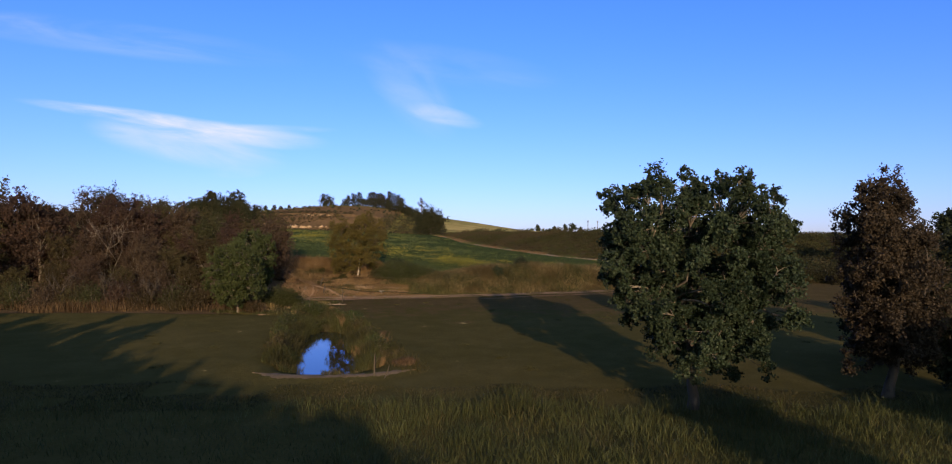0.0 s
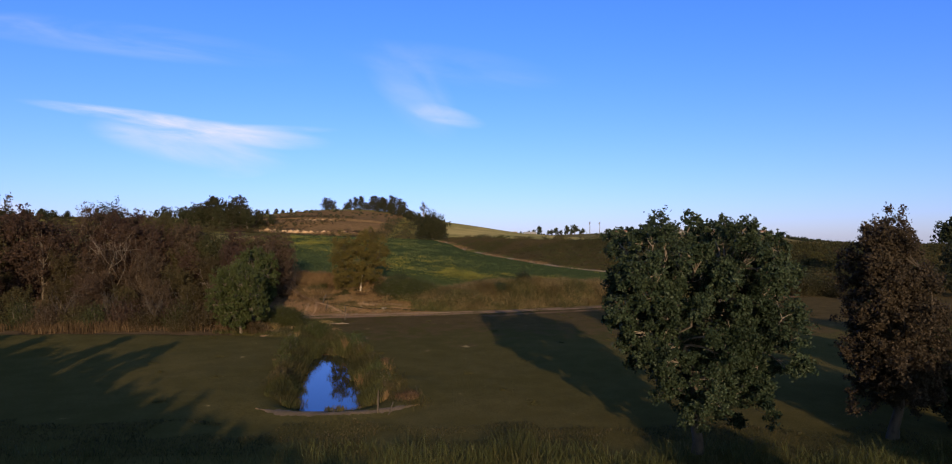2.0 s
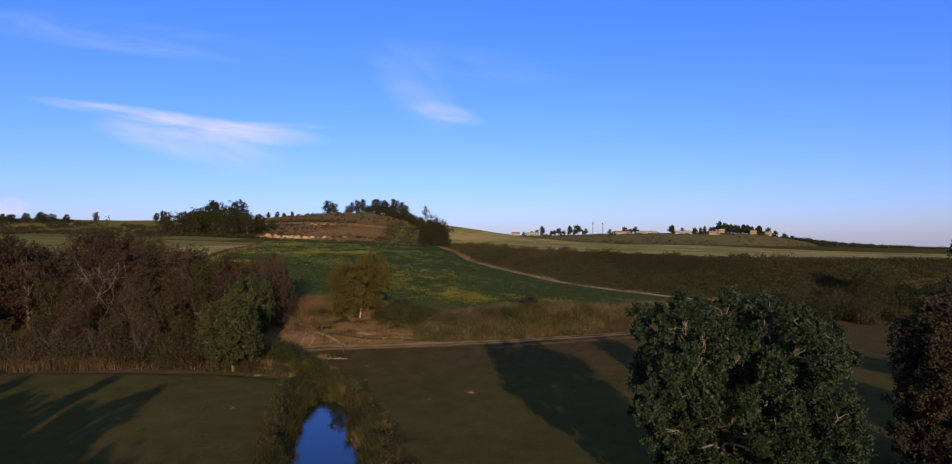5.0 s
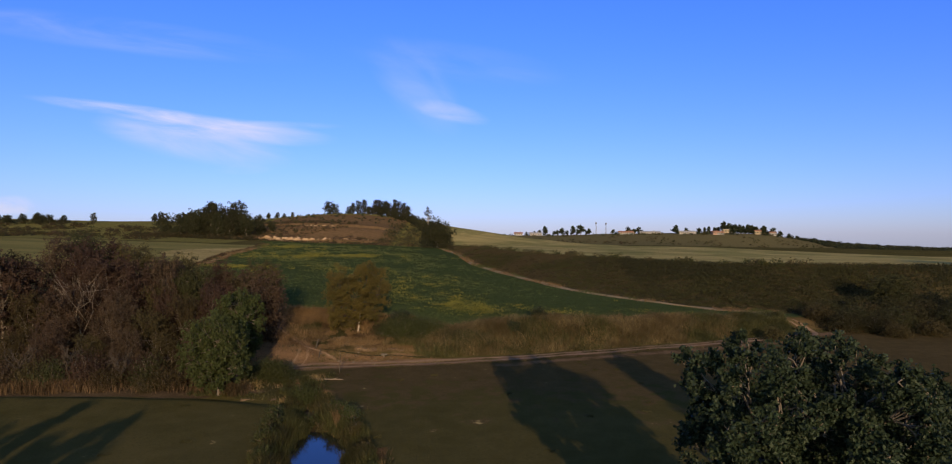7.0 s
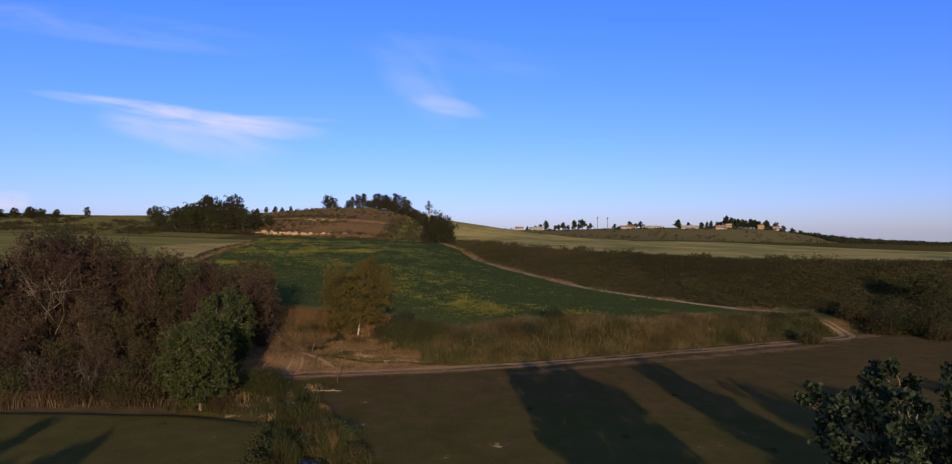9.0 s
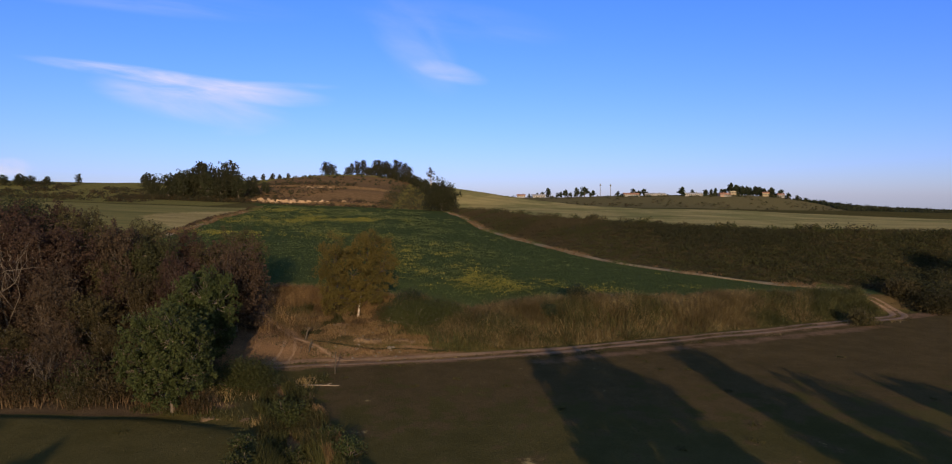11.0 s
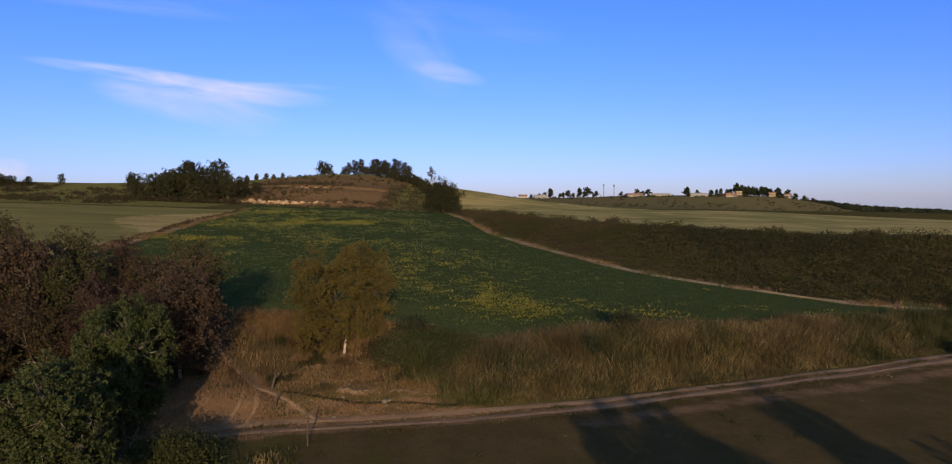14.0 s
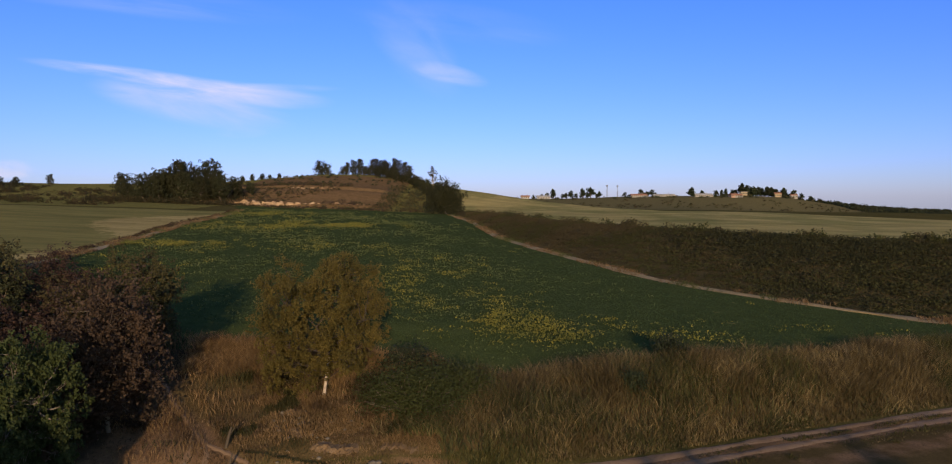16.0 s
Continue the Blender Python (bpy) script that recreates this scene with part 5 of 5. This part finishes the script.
BEND = make_bush("bend_shrub", "tall dark shrub beyond the bend of the track", (53.5, 108.5), 2.8, 4.4, 5200, 0.17, leaf_brush, 65, "bend shrubs")
BEND_O = make_bush("bend_shrub", "tall olive shrub beyond the bend of the track", (52.0, 113.5), 2.4, 4.0, 4800, 0.17, leaf_olive, 66, "bend shrubs")
for bx, by, s in ((57.5, 107, 1.0), (61.5, 109.5, 1.2), (56.5, 112.5, 1.1), (60.5, 115, 1.2), (65.5, 113, 1.3), (66, 118.5, 1.2), (70.5, 116, 1.4), (55, 118, 0.9), (71, 110, 1.2), (76, 114, 1.5), (74.5, 122, 1.3), (80, 119, 1.5), (63, 122, 1.0), (69, 125, 1.2), (58, 103.6, 0.8), (64, 105.2, 0.9)):
    put(BEND if (bx + by) % 2 < 1.1 else BEND_O, bx, by, bx * 31, s, 0.1)
make_tree("bend_tree", "broad dark tree beyond the bend of the track", (68.5, 122.0), 6.8, 8.5, 0.6, 18, 12000, 0.22, leaf_brush, bark, 67, 0.22, clump=0.85, twigs=5, far=True)
# low dark leaves along the bank's foot, laid as the shade under its cut
x = rng.uniform(-19.6, -7.5, 150)
y = 86.75 + 0.07 * np.abs(x + 14) + rng.normal(0, 0.05, len(x)) + 0.08 * np.sin(x * 0.9)
e = rng.normal(size=(len(x) * 14, 3)) * np.array([0.16, 0.05, 0.045])
e[:, 2] = np.abs(e[:, 2])
stuff("bank_foot_growth", *leaf_cards(np.repeat(on_ground(x, y, 0.05), 14, 0) + e, 0.06, rng), [leaf_dark], "dark low growth along the bank's foot", "growth")

# ---- the ridge: quarry ledges, woods and single trees ----
def ledge(label, y0, x0, x1, tall, seed):
    """A broken rock face: an uneven strip of leaning blocks with a ragged top."""
    rng = np.random.default_rng(seed)
    xs = np.arange(x0, x1, 0.9)
    fade = np.minimum(1, np.minimum(xs - x0, x1 - xs) / 9)
    lv = np.array([0.0, 0.25, 0.55, 0.8, 1.0])
    rows = []
    for t in lv:
        jut = rng.normal(0, 0.45, len(xs)) * (1 - 0.4 * t)
        px, py = xs + rng.normal(0, 0.2, len(xs)), y0 - 0.6 + 1.3 * t + jut * 0.6 + 1.5 * np.sin(xs * 0.09)
        z0 = ground_z(px, np.full_like(px, y0 - 1.5)) - 0.5
        rows.append(np.stack([px, py, z0 + t * tall * fade * rng.uniform(0.15, 1.3, len(xs)) + 0.2], 1))
    rows.append(np.stack([xs, np.full_like(xs, y0 + 3.5), ground_z(xs, np.full_like(xs, y0 + 3.5)) - 0.3], 1))
    n = len(xs)
    v = np.concatenate(rows)
    f = [(k * n + i, k * n + i + 1, (k + 1) * n + i + 1, (k + 1) * n + i) for k in range(len(rows) - 1) for i in range(n - 1)]
    return tagged(new("rock_ledge", mesh_of("rock_ledge", v, f, [rock])), label, "rock", kind="structure")


ledge("pale broken rock face at the old quarry's foot", 297, -103, -42, 1.9, 61)
ledge("thin pale rock band near the quarry's top", 325, -88, -54, 1.2, 62)

FAR_OAK = make_tree("hill_tree", "dark green broad tree on the ridge", (-19.8, 287), 12, 14, 0.2, 26, 15000, 0.36, leaf_ridge, bark, 71, 0.3, 11, 0.85, 0.15, group="hill trees", twigs=5, far=True)
FAR_ROUND = make_tree("hill_tree", "rounded dark tree on the ridge", (-91, 397), 8.4, 7.0, 0.3, 18, 7000, 0.25, leaf_ridge, bark, 72, 0.22, clump=0.8, group="hill trees", twigs=4, far=True)
FAR_TALL = make_tree("hill_tree", "tall thin-crowned tree on the ridge", (-48, 372), 10.5, 6.0, 1.0, 18, 4200, 0.33, leaf_ridge, bark, 73, 0.2, clump=0.8, group="hill trees", twigs=5, far=True)
FAR_THIN = make_tree("hill_tree", "slender sparse tree on the ridge", (-29, 352), 11.5, 4.5, 5, 8, 420, 0.45, leaf_olive, pale_bark, 74, 0.16, clump=0.8, group="hill trees", twigs=5, far=True)
rng = np.random.default_rng(201)
for x, y, s, k in ((-88, 399, 0.8, FAR_ROUND), (-80, 400, 0.6, FAR_ROUND), (-77, 398, 0.6, FAR_TALL), (-74, 400, 0.8, FAR_TALL), (-70, 396, 0.85, FAR_TALL), (-66, 392, 0.7, FAR_ROUND), (-62, 388, 0.75, FAR_TALL), (-59, 384, 0.88, FAR_TALL), (-56.5, 386, 0.72, FAR_TALL), (-54, 380, 0.9, FAR_TALL), (-51, 382, 0.78, FAR_TALL), (-45, 376, 0.9, FAR_TALL), (-42, 372, 0.8, FAR_TALL),
                   (-66, 385, 0.5, FAR_ROUND), (-62, 380, 0.55, FAR_ROUND), (-59, 379, 0.5, FAR_ROUND), (-53, 374, 0.6, FAR_ROUND), (-47, 368, 0.62, FAR_ROUND), (-41, 364, 0.66, FAR_ROUND), (-37, 358, 0.7, FAR_ROUND), (-57, 376, 0.6, FAR_ROUND), (-50, 372, 0.62, FAR_ROUND), (-44, 366, 0.6, FAR_ROUND), (-39, 362, 0.62, FAR_ROUND), (-35, 352, 0.8, FAR_ROUND), (-31, 340, 0.8, FAR_ROUND), (-27, 326, 0.8, FAR_ROUND), (-24, 310, 0.8, FAR_ROUND), 
                   (-128, 400, 0.42, FAR_ROUND), (-123, 401, 0.5, FAR_ROUND), (-133, 400, 0.4, FAR_ROUND), (-118, 399, 0.42, FAR_ROUND), (-113, 398, 0.38, FAR_ROUND),
                   (-140, 300, 1.05, FAR_ROUND), (-133, 297, 1.35, FAR_ROUND), (-126, 300, 1.6, FAR_ROUND), (-119, 298, 1.75, FAR_ROUND), (-113, 301, 1.6, FAR_ROUND), (-107, 300, 1.3, FAR_ROUND), (-130, 306, 1.4, FAR_ROUND), (-122, 309, 1.7, FAR_ROUND), (-116, 296, 1.3, FAR_ROUND), (-110, 295, 1.25, FAR_ROUND), (-104, 297, 1.1, FAR_ROUND), (-126, 294, 1.2, FAR_ROUND), (-113, 310, 1.6, FAR_ROUND), (-145, 306, 1.0, FAR_ROUND), (-101, 304, 1.0, FAR_ROUND), (-97, 310, 0.7, FAR_ROUND),
                   (-160, 366, 0.6, FAR_ROUND), (-164, 370, 0.65, FAR_ROUND), (-182, 372, 0.55, FAR_ROUND), (-207, 357, 0.55, FAR_TALL), (-168, 372, 0.5, FAR_ROUND)):
    put(k, x, y, rng.uniform(0, 360), s * rng.uniform(0.92, 1.08), 0.2, rng.uniform(0.85, 1.15))
for i in range(14):
    put(FAR_ROUND, -268 + i * 3.6 + rng.normal(0, 1), 352 + rng.normal(0, 4), rng.uniform(0, 360), rng.uniform(0.55, 0.85), 0.2, 0.85)


def low_scrub(name, n, area, size0, size1, leaf, mats, label, seed, test=None, each=18, beside=False, top=False):
    rng = np.random.default_rng(seed)
    x, y = rng.uniform(area[0], area[1], n), rng.uniform(area[2], area[3], n)
    if beside:
        x = x + left_path(y)
    if top:
        y = y + scrub_top(x)
    if test is not None:
        k = test(x, y)
        x, y = x[k], y[k]
    s = rng.uniform(size0, size1, len(x))
    e = rng.normal(size=(len(x) * each, 3))
    e /= np.linalg.norm(e, axis=1)[:, None]
    e[:, 2] = np.abs(e[:, 2])
    c = np.repeat(on_ground(x, y), each, 0) + e * (np.repeat(s, each) * rng.uniform(0.5, 1.05, len(e)))[:, None]
    tone = np.repeat(rng.integers(0, len(mats), len(x)), each)
    return stuff(name, *leaf_cards(c, leaf, rng), mats, label, "scrub", tone)


low_scrub("quarry_scrub", 1900, (-150, -30, 286, 345), 0.4, 1.3, 0.34, [leaf_scrub, leaf_ridge, leaf_russet, leaf_olive], "scattered bushes on the old quarry slope", 81, lambda x, y: patchy(x, y, 0.09, 31) + 0.5 * (x < -100) + 0.25 * (y < 296) > 0.5)
low_scrub("ridge_thicket", 420, (-46, -14, 291, 352), 1.0, 2.4, 0.4, [leaf_ridge, leaf_olive, leaf_scrub], "dense dark scrub beside the quarry", 86, lambda x, y: x < -16 - 0.16 * (y - 291) + 4, 24)
low_scrub("quarry_thicket", 260, (-148, -98, 285, 300), 1.2, 2.6, 0.4, [leaf_ridge, leaf_olive], "dense scrub under the trees of the ridge", 87, None, 26)
low_scrub("orchard_scrub", 1500, (-260, -128, 256, 368), 0.8, 2.0, 0.4, [leaf_hill, leaf_olive, leaf_ridge, leaf_scrub], "rows of grey-green bushes on the far slope", 82, lambda x, y: (y > 258 + 0.25 * (x + 80)) & (y < 322 - 0.55 * (x + 150)) & (patchy(x, y, 0.12, 32) > 0.42 - 0.15 * (x < -190)), 34)
low_scrub("field_hedge", 380, (-2.6, -0.7, 118, 256), 0.2, 0.6, 0.2, [leaf_russet, leaf_scrub, leaf_scrub], "brown overgrown strip beside the left field path", 88, None, 18, True)
low_scrub("far_slope_scrub", 700, (60, 420, 700, 850), 0.8, 2.4, 0.9, [leaf_scrub, leaf_hill], "sparse scrub on the slope under the village", 89, lambda x, y: patchy(x, y, 0.06, 34) > 0.5, 12)
low_scrub("scrub_edge", 70, (-8, 66, -3, 1.5), 0.9, 1.8, 0.28, [leaf_hill, leaf_scrub], "rounded bushes along the top of the scrub slope", 90, None, 90, top=True)
low_scrub("ridge_scrub", 260, (-120, -20, 345, 415), 0.4, 1.3, 0.5, [leaf_scrub, leaf_dark], "low bushes along the ridge", 83)
low_scrub("far_woods", 1500, (395, 950, 720, 900), 2.5, 5.0, 1.7, [leaf_dark, leaf_ridge], "distant dark woods beyond the fields", 84, None, 40)
low_scrub("village_trees", 240, (20, 400, 825, 870), 1.2, 3.6, 1.3, [leaf_dark, leaf_olive], "distant trees among the houses", 85, lambda x, y: patchy(x, y, 0.05, 33) > 0.45, 22)


# ---- the distant village ----
def house(name, label, x, y, wide, deep, tall, wall_mat, roof_mat, flat=False, turn=0.0, windows=4):
    x, y, wide, deep, tall = x * 1.09, y + 70, wide * 0.85, deep * 0.9, tall * 0.7
    root = new(name)
    root.location = (x, y, float(ground_z(x, y)) - 0.8)
    root.rotation_euler[2] = radians(turn)
    tagged(root, label, "house", "village houses")
    w, d = wide / 2, deep / 2
    h = Heap()
    h.add(*slab(-w, w, -d, d, 0, tall + 0.8))
    child("wall", h.mesh("wall", [wall_mat]), root)
    h = Heap()
    if flat:
        h.add(*slab(-w - 0.3, w + 0.3, -d - 0.3, d + 0.3, tall + 0.8, tall + 1.2))
    else:
        rise = deep * 0.2
        t = tall + 0.8
        v = [(-w - .5, -d - .5, t), (w + .5, -d - .5, t), (w + .5, 0, t + rise), (-w - .5, 0, t + rise), (-w - .5, d + .5, t), (w + .5, d + .5, t)]
        v += [(a, b, c + 0.25) for a, b, c in v]
        h.add(v, [(6, 7, 8, 9), (9, 8, 11, 10), (3, 2, 1, 0), (4, 5, 2, 3), (0, 1, 7, 6), (5, 4, 10, 11), (0, 6, 9, 3), (3, 9, 10, 4), (1, 2, 8, 7), (2, 5, 11, 8)])
    roof = child("roof", h.mesh("roof", [roof_mat]), root)
    if not flat:
        h = Heap()
        h.add(*slab(w * 0.4, w * 0.4 + 0.7, -0.35, 0.35, tall + 0.9 + deep * 0.1, tall + 2.2 + deep * 0.2))
        child("chimney", h.mesh("chimney", [wall_mat]), roof)
    for i in range(windows):
        h = Heap()
        cx_ = -w + (i + 0.5) * wide / windows
        h.add(*slab(cx_ - 0.55, cx_ + 0.55, -d - 0.06, -d + 0.1, 0.8 + tall * 0.4, 0.8 + tall * 0.4 + 1.4))
        pane = child("window", h.mesh("window", [dark_glass]), root)
        h = Heap()
        h.add(*slab(cx_ - 0.7, cx_ + 0.7, -d - 0.2, -d + 0.05, 0.65 + tall * 0.4, 0.79 + tall * 0.4))
        child("sill", h.mesh("sill", [plaster_white]), pane)
    return root


house("house", "long low white farm building on the far ridge", 165, 770, 22, 9, 3.4, plaster_white, roof_tile, windows=8)
house("house", "long grey shed on the far ridge", 235, 772, 26, 10, 2.8, plaster_white, roof_grey, windows=9)
house("house", "pink plastered house on the far ridge", 266, 764, 10, 8, 4.0, plaster_pink, roof_tile, turn=8)
house("house", "white house on the far ridge", 271, 764, 10, 8, 3.4, plaster_white, roof_tile)
house("house", "ochre house with a flat roof on the far ridge", 286, 790, 9, 8, 6.0, plaster_ochre, roof_grey, True)
house("house", "small ochre house on the far ridge", 322, 784, 9, 7, 6.0, plaster_ochre, roof_tile, turn=-10)
house("house", "white house at the ridge's end", 338, 780, 9, 7, 5.5, plaster_white, roof_tile, turn=-15)
house("house", "low white house on the far ridge", 62, 780, 18, 9, 3.5, plaster_white, roof_grey, windows=5)
house("house", "low white house on the far ridge", 42, 786, 12, 8, 3.5, plaster_white, roof_tile)
house("house", "long low wall of sheds on the far ridge", 195, 780, 30, 8, 2.2, plaster_white, roof_grey, windows=6)


def mast(x, y, tall):
    x, y = x * 1.09, y + 70
    root = new("radio_mast")
    root.location = (x, y, float(ground_z(x, y)) - 0.5)
    tagged(root, "slender steel radio mast on the far ridge", "mast", "radio masts")
    for dx, dy in ((-0.5, -0.4), (0.5, -0.4), (0, 0.5)):
        h = Heap()
        h.add(*tube([(dx, dy, 0), (dx * 0.8, dy * 0.8, tall * 0.5), (dx * 0.6, dy * 0.6, tall)], [0.14, 0.12, 0.1], 5))
        child("leg", h.mesh("leg", [steel]), root)
    for i in range(12):
        z = tall * (i + 0.5) / 12
        for a, b in (((-0.5, -0.4, z), (0.5, -0.4, z + tall / 24)), ((0.5, -0.4, z), (0, 0.5, z + tall / 24))):
            h = Heap()
            h.add(*tube([a, b], [0.07, 0.07], 4))
            child("brace", h.mesh("brace", [steel]), root)
    for a in (0.3, 2.4, 4.5):
        h = Heap()
        h.add(*slab(math.cos(a) * 0.8 - 0.2, math.cos(a) * 0.8 + 0.2, math.sin(a) * 0.8 - 0.2, math.sin(a) * 0.8 + 0.2, tall - 2.6, tall - 0.2))
        child("antenna", h.mesh("antenna", [steel]), root)


FAR_SMALL = make_tree("village_tree", "distant dark tree beside the houses", (139, 872), 8, 6.5, 0.8, 9, 420, 1.1, leaf_dark, bark, 75, 0.2, clump=0.85, group="village trees", twigs=3, far=True)
mast(134, 790, 16)
mast(146, 792, 15)
rng = np.random.default_rng(301)
for x, y, s in ((62, 800, 0.9), (75, 805, 1.1), (86, 800, 1.2), (95, 803, 1.3), (108, 800, 1.2), (118, 806, 1.3), (124, 798, 0.8), (172, 790, 1.0), (178, 788, 1.1), (184, 790, 0.9), (222, 768, 1.2), (251, 775, 0.9), (262, 790, 0.9), (292, 800, 1.0), (300, 795, 1.2), (308, 798, 1.4), (315, 792, 1.2), (322, 800, 1.1), (330, 790, 1.0), (342, 790, 1.0), (349, 785, 0.9), (357, 780, 0.8), (40, 800, 0.7), (52, 796, 0.6), (270, 800, 1.0), (276, 796, 1.2), (282, 804, 1.3), (296, 806, 1.4), (304, 808, 1.5), (312, 804, 1.4), (318, 786, 1.0), (335, 798, 1.1), (346, 800, 0.9), (365, 776, 0.7), (100, 796, 1.0), (113, 797, 0.8), (156, 800, 0.7), (190, 799, 0.6), (243, 800, 0.7), (286, 795, 1.4), (291, 790, 1.3), (299, 802, 1.5), (306, 800, 1.3), (311, 797, 1.2), (317, 801, 1.3), (325, 796, 1.1), (332, 803, 1.0), (339, 798, 0.9), (349, 795, 0.8), (68, 803, 0.8), (90, 806, 1.0)):
    put(FAR_SMALL, x * 1.09, y + 70, rng.uniform(0, 360), s * rng.uniform(0.8, 1.35), 0.3, rng.uniform(0.8, 1.2))

# ---- trees round the near end of the meadow, whose shade lies over it ----
SHADE = make_tree("meadow_tree", "broad tree at the near end of the meadow", (-33, 5), 12.0, 9, 1.0, 22, 3600, 0.86, leaf_olive, bark, 401, 0.25, clump=0.9, group="near meadow trees", twigs=5, far=True)
for x, y, s in SHADE_SPOTS:
    put(SHADE, x, y, rng.uniform(0, 360), s)
SLIM = make_tree("slender_tree", "slender tree at the near end of the meadow", (-25, 7), 12.0, 3.4, 1.5, 14, 900, 0.6, leaf_olive, bark, 402, 0.16, clump=0.8, group="slender near trees", twigs=4, far=True)
for x, y, s in SLIM_SPOTS:
    put(SLIM, x, y, rng.uniform(0, 360), s)
